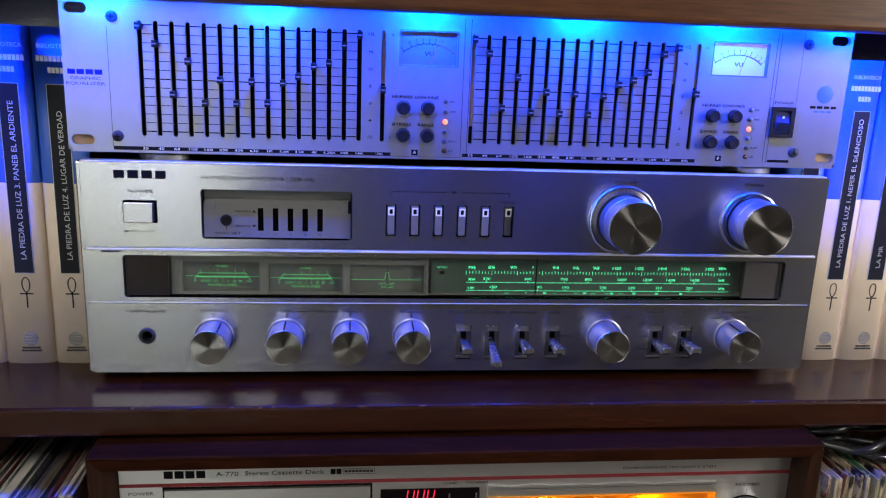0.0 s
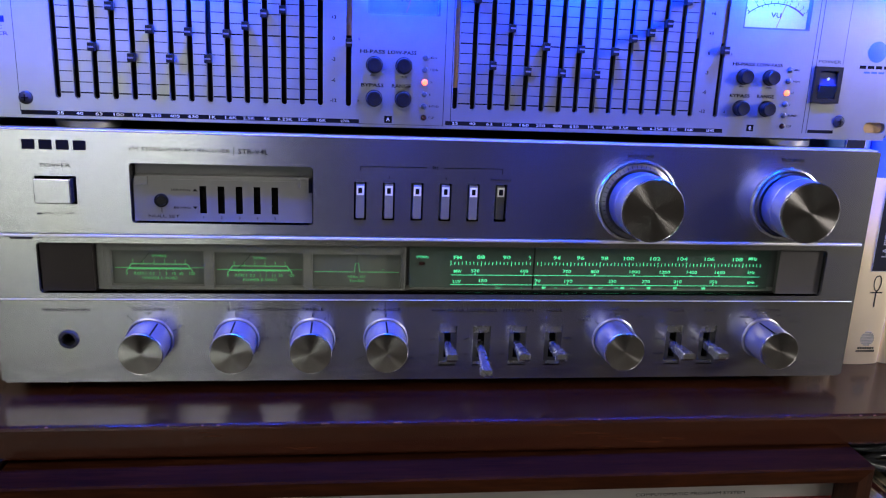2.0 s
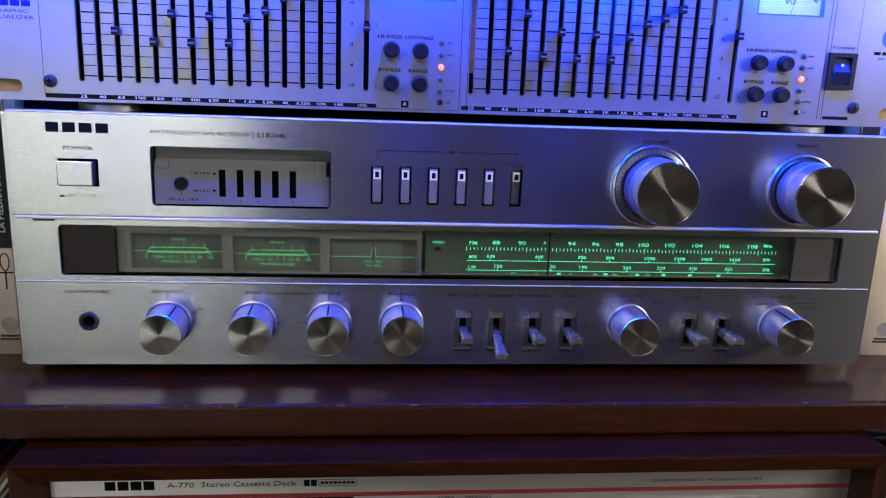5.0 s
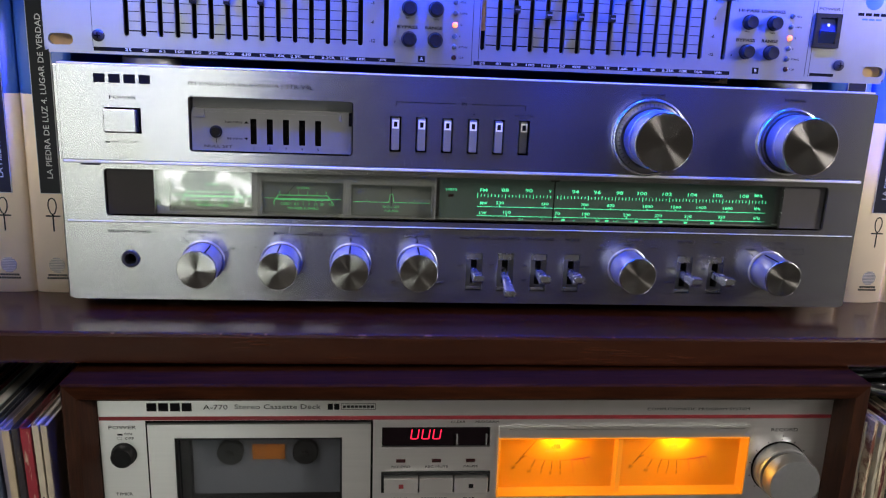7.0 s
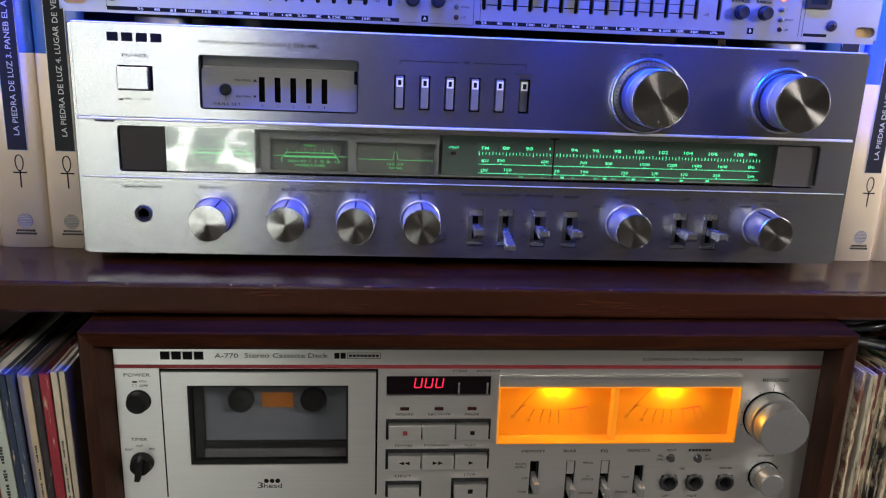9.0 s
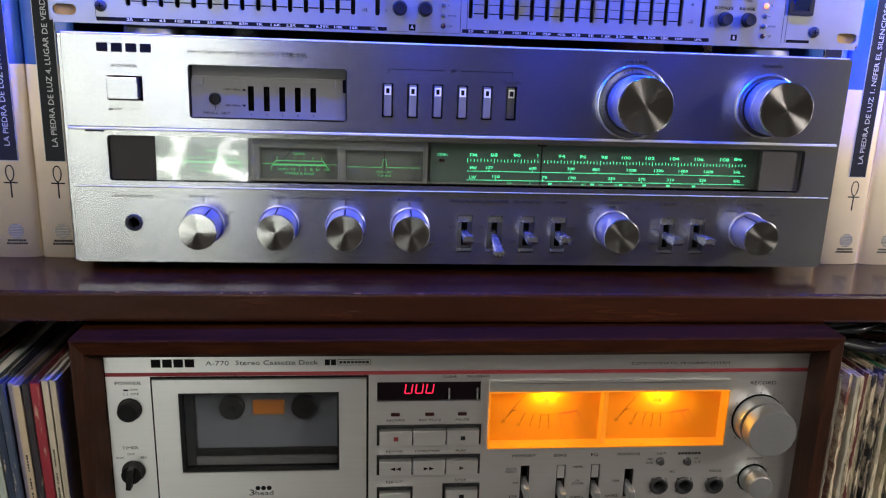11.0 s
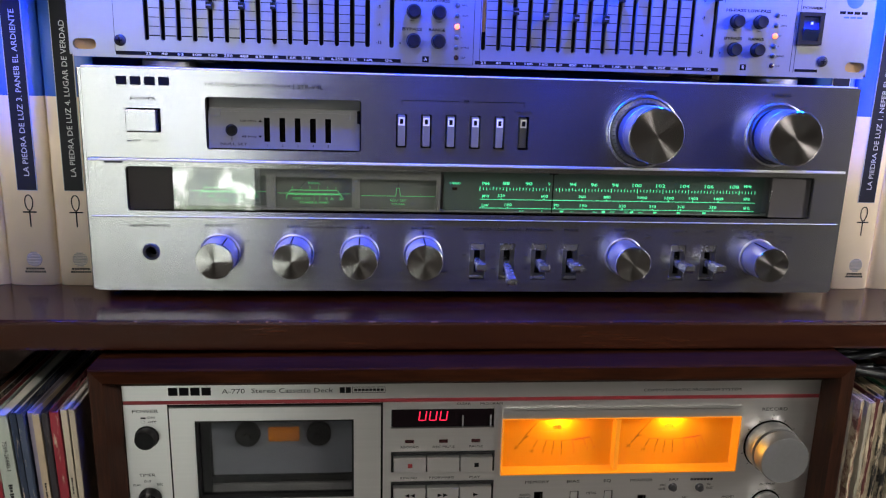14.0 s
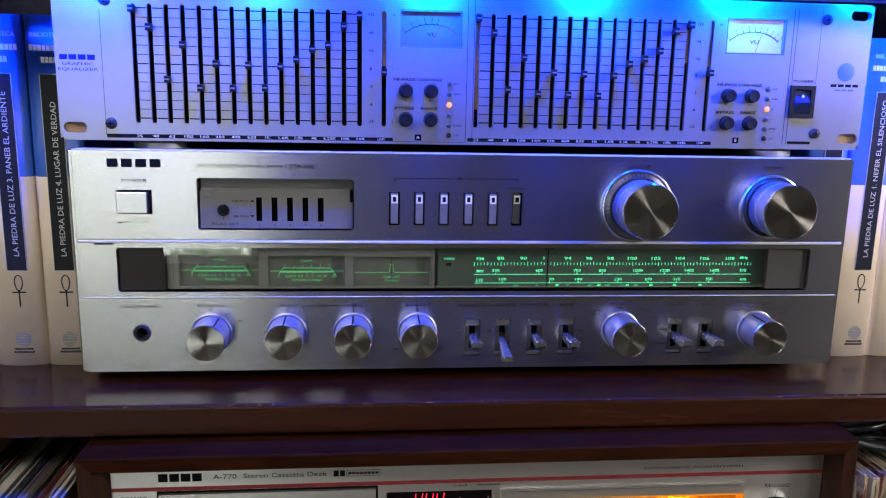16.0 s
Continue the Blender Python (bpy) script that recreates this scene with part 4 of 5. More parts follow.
# ---------------------------------------------------------------- graphic equalizer
def equalizer():
    d = thing("graphic_equalizer", "silver rack graphic equalizer with black slider slots, on the receiver", "equalizer", (0, 0.0035, 0.1432), 0.573)
    BASE[d.name] = 0.1432
    ls = [-198.7 + 9.0 * i for i in range(15)] + [-58.5]
    rs = [-3.8 + 9.13 * i for i in range(15)] + [138.2]
    caps_l = [221.8, 212.2, 183.8, 203.0, 179.4, 193.0, 179.6, 192.6, 180.2, 192.4, 196.5, 202.6, 204.8, 215.4, 221.7, 190.5]
    caps_r = [222.2, 214.2, 182.0, 200.8, 179.8, 192.4, 179.6, 191.9, 179.5, 191.4, 198.4, 201.6, 206.5, 218.0, 222.0, 194.4]
    cols = [(x, c, 159.0, 225.0) for x, c in zip(ls, caps_l)] + [(x, c, 159.2, 225.2) for x, c in zip(rs, caps_r)]
    zc = 149.0
    ears = [(-240.0, -227.0, 153.0, 159.0), (226.0, 239.0, 153.0, 159.0), (-240.0, -227.0, 227.5, 233.5), (226.0, 239.0, 227.5, 233.5)]
    pw = (191.6, 207.6, 168.6, 188.2)
    v1, v2 = (-49.2, -13.0, 205.0, 226.3), (147.6, 185.4, 206.0, 227.4)
    plate = panel(-242.0, 240.6, zc, 237.0, 0, 3.0, [(x - 1.35, x + 1.35, a, b) for x, _, a, b in cols] + ears + [pw, v1, v2])
    bmesh.ops.bevel(plate, geom=[e for e in plate.edges if len(e.link_faces) == 2 and abs(e.verts[0].co.y - e.verts[1].co.y) > 0.002 and min(abs(e.verts[0].co.x + 0.242), abs(e.verts[0].co.x - 0.2406)) < 1e-5], offset=0.003, segments=4, affect="EDGES")
    part("front_plate", plate, EQ_PAINT, d)
    rounds = bmesh.new()
    for x, _, a, b in cols:
        oval_fill(rounds, x - 1.35, x + 1.35, a, b, 0, 3)
    for e in ears:
        oval_fill(rounds, *e, 0, 3)
    tagged(part("slot_end", rounds, EQ_PAINT, d), kind="stuff")
    # Plate added for the brown tone that shows through the lower ear slots.
    tan = mat("tan_plate", (0.42, 0.27, 0.12), 0.8, 0, 0.2, 90)
    for e in ears[:2]:
        part("slot_backing", boxes((e[0] - 1, e[1] + 1, 3.4, 4.2, e[2] - 1, e[3] + 1)), tan, d, "tan plate added behind the rack slot")
    pieces("slot_backing", [(-205, -50, 8.0, 9, 157, 227), (-10, 145, 8.0, 9, 157, 227)], BLACK, d)
    for x, c, a, b in cols:
        t = part("slider", boxes((x - 1.15, x + 1.15, -1.0, 8, c - 2.2, c + 2.2), (x - 1.65, x + 1.65, -5.0, -1.1, c - 2.0, c + 2.0), r=0.35), BLACK, d, "small black slider cap")
        part("cap_line", boxes((x - 1.4, x + 1.4, -5.08, -4.95, c - 0.4, c + 0.4)), PANEL_GREY, t)
    for x, z0, z1 in ((-58.5, 194, 224.6), (-3.8, 170, 224.8), (138.2, 198, 224.9), (124.0, 200, 224)):
        part("slider_track", boxes((x - 1.2, x + 1.2, 2.6, 4.0, z0, z1)), TAPE, d, "bare brown resistance track")
    # grid of printed lines between the slots
    for xs, a, b in ((ls[:15], 161.8, 222.6), (rs[:15], 162.2, 222.8)):
        bm = bmesh.new()
        for n in range(13):
            z = a + (b - a) * n / 12
            hh = 0.34 if n in (0, 6, 12) else 0.2
            for p, q in zip(xs, xs[1:]):
                box(bm, p + 1.5, q - 1.5, -0.06, 0.01, z - hh, z + hh)
        tagged(part("printed_grid", bm, INK, d), kind="stuff")
        for n, s in enumerate(("+12", "+6", "+3", "0", "-3", "-6", "-12")):
            words(d, s, xs[-1] + 6.6, b - (b - a) * n / 6, 1.7, -0.12, INK, bold=0.03)
        words(d, "10", xs[-1] + 19.6, b, 1.3, -0.12, INK)
        words(d, "5", xs[-1] + 19.2, (a + b) / 2, 1.3, -0.12, INK)
        words(d, "0", xs[-1] + 19.2, a, 1.3, -0.12, INK)
    hz = "25 40 63 100 160 250 400 630 1K 1.6K 2.5K 4K 6.25K 10K 16K".split()
    for xs, x0, x1, zb in ((ls, -216.5, -53.0, 151.6), (rs, -8.5, 143.5, 152.0)):
        part("printed_band", boxes((x0, x1, -0.06, 0.01, zb - 1.1, zb + 1.1)), INK, d)
        for x, s in zip(xs, hz):
            words(d, s, x + 0.4, zb, 1.45, -0.12, WHITEINK, 1.62 * len(s) - (0.8 if "." in s else 0.0))
        words(d, "LEVEL", xs[-1] - 1.5, zb, 1.25, -0.12, WHITEINK)
    # the marks and labels of each channel
    for cx, dz, v in ((0.0, 0.0, v1), (197.4, 1.0, v2)):
        paper = part("vu_meter", boxes((v[0] - 0.5, v[1] + 0.5, 3.05, 4.0, v[2] - 0.5, v[3] + 0.5)), VU_LIT if cx else VU_PAPER, d, "lit white needle meter" if cx else "unlit needle meter")
        c, z0 = (v[0] + v[1]) / 2, v[2]
        R = 16.0
        arc = lambda a, r: (c + 1.28 * r * math.sin(radians(a)), z0 - 2.6 + r * math.cos(radians(a)))
        arc_line(paper, [arc(a, R) for a in range(-50, 21, 5)], 0.45, 2.95, INK)
        arc_line(paper, [arc(a, R) for a in range(20, 51, 5)], 0.8, 2.95, REDINK)
        for a, s in zip((-46, -30, -19, -9, 1, 10, 20, 30, 39, 47), ("20", "10", "7", "5", "3", "2", "0", "1", "2", "3")):
            arc_line(paper, [arc(a, R), arc(a, R + 1.5)], 0.42, 2.9, INK if a < 15 else REDINK)
            words(paper, s, *arc(a, R + 2.7), 1.45, 2.95, INK if a < 15 else REDINK, bold=0.02)
        for a in (-38, -24, -14, -4, 6, 15):
            arc_line(paper, [arc(a, R - 1.3), arc(a, R)], 0.3, 2.9, INK)
        words(paper, "VU", c + 0.5, z0 + 7.4, 2.5, 2.95, INK, 5.8, bold=0.02)
        arc_line(paper, [arc(14, 4.0), arc(14, 18.0)], 0.35, 2.7, REDSCALE, "needle")
        part("meter_frame", panel(v[0], v[1], v[2], v[3], 0.3, 2.9, [(v[0] + 0.9, v[1] - 0.9, v[2] + 0.9, v[3] - 0.9)]), METER_RIM, paper)
        pn = part("meter_window", boxes((v[0] + 0.2, v[1] - 0.2, 0.0, 0.28, v[2] + 0.2, v[3] - 0.2)), METER_PANE, paper)
        pn.visible_shadow = False
        for x, z, s, w in ((-45.7, 180.2, "HI-PASS", 12.5), (-30.8, 180.2, "LOW-PASS", 14.5), (-45.6, 163.6, "BYPASS", 11.5), (-30.8, 163.6, "RANGE", 9.8)):
            b = part("push_button", lathe([(4.3, 0), (4.3, -1.0), (3.9, -1.2), (3.7, -4.6), (3.2, -5.2), (0.01, -5.0)], x + cx, z + dz, 40), BLACK, d)
            words(d, s, x + cx - 1.0, z + dz + 6.4, 1.75, -0.12, INK, w, bold=0.03)
        words(d, "40Hz", -46.4 + cx, 175.0 + dz, 0.9, -0.12, INK)
        words(d, "16kHz", -30.8 + cx, 174.8 + dz, 0.9, -0.12, INK)
        for n, (z, s) in enumerate(((184.6, "40Hz"), (178.6, "16kHz"), (172.4, "12"), (166.2, "6"), (160.3, "BYPASS"), (154.5, "CLIP"))):
            part("led", lathe([(1.5, 0), (1.5, -0.6), (1.1, -1.3), (0.01, -1.6)], -19.9 + cx, z + dz, 24), LED_RED if n == 2 else (LED_DARK if n == 5 else LED_OFF), d, "lit red LED" if n == 2 else "")
            words(d, s, -17.4 + cx, z + dz, 1.1, -0.12, INK, align="LEFT")
        part("printed_block", boxes((-40.2 + cx, -36.2 + cx, -0.06, 0.01, 151.2 + dz, 154.8 + dz)), INK, d)
        words(d, "A" if cx == 0 else "B", -38.2 + cx, 153.0 + dz, 1.9, -0.12, WHITEINK)
    pieces("printed_line", [(-9.9, -9.6, -0.06, 0.01, 150.5, 234), (-6.0, -5.7, -0.06, 0.01, 150.5, 234), (189.6, 189.9, -0.06, 0.01, 152, 234), (192.0, 192.3, -0.06, 0.01, 152, 234), (207.4, 207.6, -0.06, 0.01, 189, 234), (-216.8, -216.55, -0.06, 0.01, 152, 221), (-53, -10, -0.06, 0.01, 150.4, 150.6)], GREYINK, d)
    part("printed_band", boxes((193, 208, -0.06, 0.01, 152.2, 154.0)), INK, d)
    # power rocker
    sw = part("power_switch", panel(191.7, 207.5, 168.7, 188.1, -1.6, 8, [(194.4, 204.8, 171.2, 185.8)]), BLACK, d)
    bm = bmesh.new()
    pts = [(-0.6, 171.4), (-3.0, 178.0), (-1.2, 178.6), (0.6, 185.6), (7, 185.6), (7, 171.4)]
    f0 = bm.faces.new([bm.verts.new((194.6 * MM, y * MM, z * MM)) for y, z in pts])
    ext = bmesh.ops.extrude_face_region(bm, geom=[f0])
    bmesh.ops.translate(bm, verts=[g for g in ext["geom"] if isinstance(g, bmesh.types.BMVert)], vec=(10 * MM, 0, 0))
    bmesh.ops.recalc_face_normals(bm, faces=bm.faces)
    part("rocker", bm, mat("dark_blue_rocker", (0.012, 0.02, 0.09), 0.25, 0, 0.05, 200), sw)
    part("rocker_dot", lathe([(0.9, -1.4), (0.01, -1.5)], 199.6, 181.6, 16), WHITEINK, sw)
    words(d, "POWER", 199.6, 190.6, 1.7, -0.12, INK, 13)
    # screws, maker's marks, feet and case
    for x, z in ((-213.5, 226.4), (-213.7, 158.6), (210.6, 227.6), (210.4, 159.0)):
        s = part("screw", lathe([(3.3, 0), (3.1, -1.0), (2.2, -1.7), (0.01, -1.9)], x, z, 28), STEEL, d)
        part("cross_slot", boxes((x - 1.6, x + 1.6, -2.0, -1.7, z - 0.3, z + 0.3), (x - 0.3, x + 0.3, -2.0, -1.7, z - 1.6, z + 1.6)), SLOT, s)
    bars(d, -230.0, 195.0, 20.0, 2.9, -0.05, BLUEINK, 4, "maker_mark", 0.15)
    words(d, "GRAPHIC", -230.0, 191.2, 1.7, -0.05, BLUEINK, 17)
    words(d, "EQUALIZER", -230.0, 188.3, 1.7, -0.05, BLUEINK, 21.5)
    part("maker_emblem", lathe([(5.6, -0.05), (5.4, -0.1), (0.01, -0.1)], 226.5, 196.8, 32), PALE_BLUEINK, d)
    bars(d, 226.5, 188.6, 19, 1.7, -0.12, INK, 4)
    bars(d, 226.5, 185.8, 13, 1.0, -0.05, PALE_BLUEINK, 3)
    part("case", boxes((-216, 214, 9.2, 180, 151, 235), r=1.0), STEEL, d)
    for x in (-191, 189):
        part("foot", lathe([(15, 143.3), (16, 144.2), (16, 147.4), (13, 150.9)], 0, 0, 32), FOOT_METAL, d, "dull metal round foot").matrix_basis = pose(x * MM, 0.020, -0.1432) @ Matrix(((1, 0, 0, 0), (0, 0, 1, 0), (0, 1, 0, 0), (0, 0, 0, 1)))
        part("foot", lathe([(15, 143.3), (16, 144.2), (16, 147.4), (13, 150.9)], 0, 0, 32), FOOT_METAL, d, "dull metal round foot").matrix_basis = pose(x * MM, 0.150, -0.1432) @ Matrix(((1, 0, 0, 0), (0, 0, 1, 0), (0, 1, 0, 0), (0, 0, 0, 1)))
    return d


equalizer()


# ---------------------------------------------------------------- cassette deck
def deck():
    d = thing("cassette_deck", "silver cassette deck in a walnut case with amber meters", "cassette deck", (0, -0.0415, -0.1955), -0.573)
    d.matrix_world = pose(0, -0.0415, -0.1955, 0, -0.43, -0.573)
    ZB = -193.5
    # walnut cabinet: four mitred boards with a bevelled inner edge
    loops = [(-225.5, 224.0, -18.7, ZB, 270), (-225.5, 224.0, -18.7, ZB, -15), (-224.5, 223.0, -19.7, ZB + 1, -16), (-217.5, 215.5, -27.0, ZB + 9, -16), (-213.2, 213.2, -34.9, ZB + 13, -1.0), (-213.2, 213.2, -34.9, ZB + 13, 270)]
    quads = {"top_board": (0, 1), "side_board": (1, 2), "bottom_board": (2, 3), "side_board.": (3, 0)}
    for name, (i, j) in quads.items():
        bm = bmesh.new()
        rows = []
        for x0, x1, z1, z0, y in loops:
            c = [(x0, z1), (x1, z1), (x1, z0), (x0, z0)]
            rows.append([bm.verts.new((c[k][0] * MM, y * MM, c[k][1] * MM)) for k in (i, j)])
        for p, q in zip(rows, rows[1:] + rows[:1]):
            bm.faces.new((p[0], p[1], q[1], q[0]))
        for k in (0, 1):
            bm.faces.new([r[k] for r in rows])
        bmesh.ops.recalc_face_normals(bm, faces=bm.faces)
        part(name.strip("."), bm, WALNUT_UP if "side" in name else WALNUT, d)
    part("back_board", boxes((-212, 212, 262, 268, ZB + 14, -36)), BLACK, d)
    for x in (-190, 190):
        for y in (20, 240):
            part("foot", boxes((x - 12, x + 12, y - 12, y + 12, ZB - 2.4, ZB), r=1), BLACK, d)
    # front plate
    door = (-187.4, -60.4, -132.0, -47.4)
    disp = (-55.3, 7.5, -64.8, -52.2)
    r1, r2 = (-55.4, 8.5, -93.7, -80.4), (-55.4, 8.6, -114.0, -100.7)
    ej, st = (-55.2, -32.8, -133.3, -122.7), (-14.3, 9.0, -134.6, -121.0)
    vu = (12.6, 163.0, -96.4, -51.6)
    swx = [(37.6, -109.6, -133.4, 0), (60.6, -109.6, -140.0, 1), (82.6, -109.6, -140.0, 1), (104.6, -113.2, -133.6, 0)]
    slots = [(x - 2.9, x + 2.9, b, a) for x, a, b, _ in swx]
    jx = [(124.7, -125.4), (141.4, -125.6), (161.5, -125.8)]
    part("front_plate", panel(-212.6, 212.8, ZB + 14, -35.2, 0, 3, [door, disp, r1, r2, ej, st, vu, *slots, *[(x - 5, x + 5, z - 5, z + 5) for x, z in jx]]), ALU_DECK, d)
    part("well_backing", boxes((-190, 170, 24, 26, ZB + 16, -38)), SLOT, d)
    part("red_stripe", boxes((-212.5, 212.7, -0.12, 0.01, -47.2, -44.9)), REDINK, d)
    bars(d, -173.9, -39.2, 25.6, 5.0, -0.12, INK, 4, "maker_mark", 0.16)
    words(d, "A-770", -148.5, -39.4, 2.9, -0.12, INK, 13.4)
    words(d, "Stereo Cassette Deck", -114.2, -39.2, 2.9, -0.12, INK, 48)
    pieces("maker_mark", [(-86.2, -83.2, -0.1, 0.02, -41.0, -37.3), (-82.6, -79.6, -0.1, 0.02, -41.0, -37.3)], INK, d)
    arc_line(d, [(-78.6, -37.3), (-59.2, -37.3), (-59.2, -40.9), (-78.6, -40.9), (-78.6, -37.3)], 0.25, -0.08, INK)
    bars(d, -68.9, -39.1, 18, 1.5, -0.12, GREYINK, 8)
    words(d, "COMPUTOMATIC PROGRAM SYSTEM", 130.5, -41.2, 1.7, -0.12, GREYINK, 62)
    # power and timer
    words(d, "POWER", -200.2, -51.6, 2.1, -0.12, INK, 15.0)
    words(d, "▄ ON", -198.9, -55.5, 1.4, -0.12, INK, 8)
    words(d, "◻ OFF", -198.9, -58.3, 1.4, -0.12, INK, 9)
    part("power_button", lathe([(7.0, 0), (7.0, -0.8), (6.3, -1.0), (6.1, -5.0), (5.4, -6.0), (0.01, -5.6)], -200.0, -67.9, 48), BLACK, d, "round black push button")
    words(d, "TIMER", -201.6, -93.2, 1.8, -0.12, INK, 9.4)
    for s, x, z in (("OUT", -201.6, -97.4), ("PLAY", -208.0, -99.8), ("REC", -194.4, -99.6)):
        words(d, s, x, z, 1.4, -0.12, INK)
    k = part("timer_knob", lathe([(6.8, 0), (6.8, -1.2), (6.2, -2.0), (5.8, -6.0), (0.01, -6.0)], -200.6, -108.3, 48), BLACK, d)
    part("grip", boxes((-1.6, 1.6, -10.5, -5.8, -7.5, 6.2), r=0.7), BLACK, k).matrix_basis = pose(-0.2006, 0, -0.1083, 0, 8, 0)
    # cassette door and bay
    win = (-171.6, -78.0, -109.4, -57.2)
    # Black strip filling the gap round the door, in place of its shade.
    part("door_gap_shade", panel(door[0] + 0.02, door[1] - 0.02, door[2] + 0.02, door[3] - 0.02, -0.2, 3.0, [(door[0] + 1.48, door[1] - 1.28, door[2] + 1.28, door[3] - 1.38)]), SLOT, d)
    dr = part("cassette_door", panel(door[0] + 1.5, door[1] - 1.3, door[2] + 1.3, door[3] - 1.4, -2.2, 3.4, [win]), ALU_DECK, d)
    part("door_window", boxes((win[0], win[1], 1.6, 2.4, win[2], win[3])), SMOKE, dr, "clear smoked window").visible_shadow = False
    part("window_frame", panel(win[0] - 0.02, win[1] + 0.02, win[2] - 0.02, win[3] + 0.02, -1.4, 5, [(win[0] + 1.6, win[1] - 1.2, win[2] + 1.2, win[3] - 1.4)]), BLACK, dr)
    part("cassette_bay", boxes((-164.5, -78, 9.4, 11, -99.0, -57.6)), TAPE_GREY, d, "dull grey cassette bay")
    pieces("bay_wall", [(-171.2, -165, 5.1, 11, -109, -57.6), (-79.5, -76.5, 5.1, 11, -109, -57.6)], BLACK, d)
    part("bay_step", boxes((-165, -79.6, 6.8, 11, -103.4, -99.1), r=0.4), BLACK, d)
    part("bay_ledge", boxes((-165, -79.6, 5.4, 10.8, -109.2, -103.6), r=0.6), TAPE_LEDGE, d)
    for x in (-142.6, -99.6):
        h = part("reel_hub", lathe([(7.5, 9.5), (7.5, 5.6), (6.8, 5.0), (0.01, 5.0)], x, -71.0, 48), BLACK, d)
        part("spindle", lathe([(2.6, 5.0), (2.2, 3.2), (0.01, 3.0)], x, -71.0, 12, True, 0.3), SLOT, h)
    part("paper_label", boxes((-130.4, -111.6, 8.6, 9.3, -76.6, -67.2)), AMBER_TAG, d, "faintly glowing orange label")
    words(d, "3", -131.0, -123.6, 4.0, -2.28, INK, 3.2)
    words(d, "head", -123.6, -123.9, 3.2, -2.28, INK, 10.8)
    for x in (-127.4, -124.0, -120.6):
        part("printed_mark", lathe([(1.5, -2.25), (0.01, -2.3)], x, -120.4, 16), INK, d)
    # counter and keys
    part("counter_window", boxes((disp[0] + 0.5, disp[1] - 0.5, 0.8, 2.4, disp[2] + 0.5, disp[3] - 0.5), r=0.2), mat("dark_red_filter", (0.004, 0.002, 0.003), 0.10, 0, 0, spec=0.18), d)
    for i in range(3):
        x, z = -36.8 + i * 6.4, -56.9
        bm = bmesh.new()
        for a, b in (((-1.9, -3.0), (-1.1, 3.0)), ((2.1, -3.0), (2.9, 3.0)), ((-1.4, -3.0), (1.6, -3.0))):
            (x0, z0), (x1, z1) = a, b
            w = 0.32
            if z0 == z1:
                pts = [(x0, z0 - w), (x1, z0 - w), (x1, z0 + w), (x0, z0 + w)]
            else:
                pts = [(x0 - w, z0), (x0 + w, z0), (x1 + w, z1), (x1 - w, z1)]
            bm.faces.new([bm.verts.new(((x + px) * MM, 0.7 * MM, (z + pz) * MM)) for px, pz in pts])
        part("digit", bm, DIGIT, d, "glowing red counter digit")
    for x in (-11.8, 5.4):
        part("divider", boxes((x - 0.5, x + 0.5, -0.1, 0.7, -64.0, -56.6), r=0.15), GREY_KNOB, d)
    words(d, "CLEAR", -11.6, -48.9, 1.4, -0.12, INK, 8.5)
    words(d, "PROGRAM", 5.4, -48.9, 1.4, -0.12, INK, 13.6)
    for x, s, w in ((-44.2, "RECORD", 11), (-23.4, "REC MUTE", 13.4), (-3.4, "PAUSE", 8.4)):
        part("indicator", boxes((x - 2.7, x + 2.7, -0.4, 0.5, -74.6, -72.4), r=0.2), LED_DARK, d)
        words(d, s, x + 0.2, -77.4, 1.45, -0.12, INK, w)
    for x, s, w in ((-44.4, "REWIND", 10.4), (-24.0, "F.FORWARD", 15.4), (-3.4, "PLAY", 6.6)):
        words(d, s, x, -98.4, 1.45, -0.12, INK, w)
    words(d, "EJECT", -44.4, -119.4, 1.6, -0.12, INK, 10.4)
    words(d, "STOP", -3.0, -118.8, 1.45, -0.12, INK, 7)
    for well in (r1, r2, ej, st):
        part("key_surround", panel(well[0] + 0.02, well[1] - 0.02, well[2] + 0.02, well[3] - 0.02, -0.9, 12, [(well[0] + 1.4, well[1] - 1.4, well[2] + 1.2, well[3] - 2.0)]), BLACK, d)
    for r, marks in ((r1, "r s"), (r2, "<>p")):
        for i in range(3):
            x0 = r[0] + 1.7 + i * 20.4
            k = part("key", boxes((x0, x0 + 19.7, -4.6, 9, r[2] + 1.4, r[3] - 2.2), r=0.5), ALU_DECK, d)
            cx, cz = x0 + 9.9, (r[2] + r[3]) / 2 - 0.5
            if marks[i] in "rs":
                part("key_mark", boxes((cx - 1.35, cx + 1.35, -4.68, -4.5, cz - 1.35, cz + 1.35)), REDINK if marks[i] == "r" else INK, k)
            if marks[i] in "<>p":
                bm = bmesh.new()
                for o in ((-1.7, 1.7) if marks[i] != "p" else (0,)):
                    sg = -1 if marks[i] == "<" else 1
                    bm.faces.new([bm.verts.new(((cx + o + sg * px) * MM, -4.66 * MM, (cz + pz) * MM)) for px, pz in ((-1.5, -1.3), (1.6, 0), (-1.5, 1.3))])
                part("key_mark", bm, INK, k)
    for r, m in ((ej, 0), (st, 1)):
        k = part("key", boxes((r[0] + 1.7, r[1] - 1.7, -4.6, 9, r[2] + 1.4, r[3] - 2.2), r=0.5), ALU_DECK, d)
        if m:
            cx, cz = (r[0] + r[1]) / 2, (r[2] + r[3]) / 2
            part("key_mark", boxes((cx - 1.5, cx + 1.5, -4.68, -4.5, cz - 1.5, cz + 1.5)), INK, k)
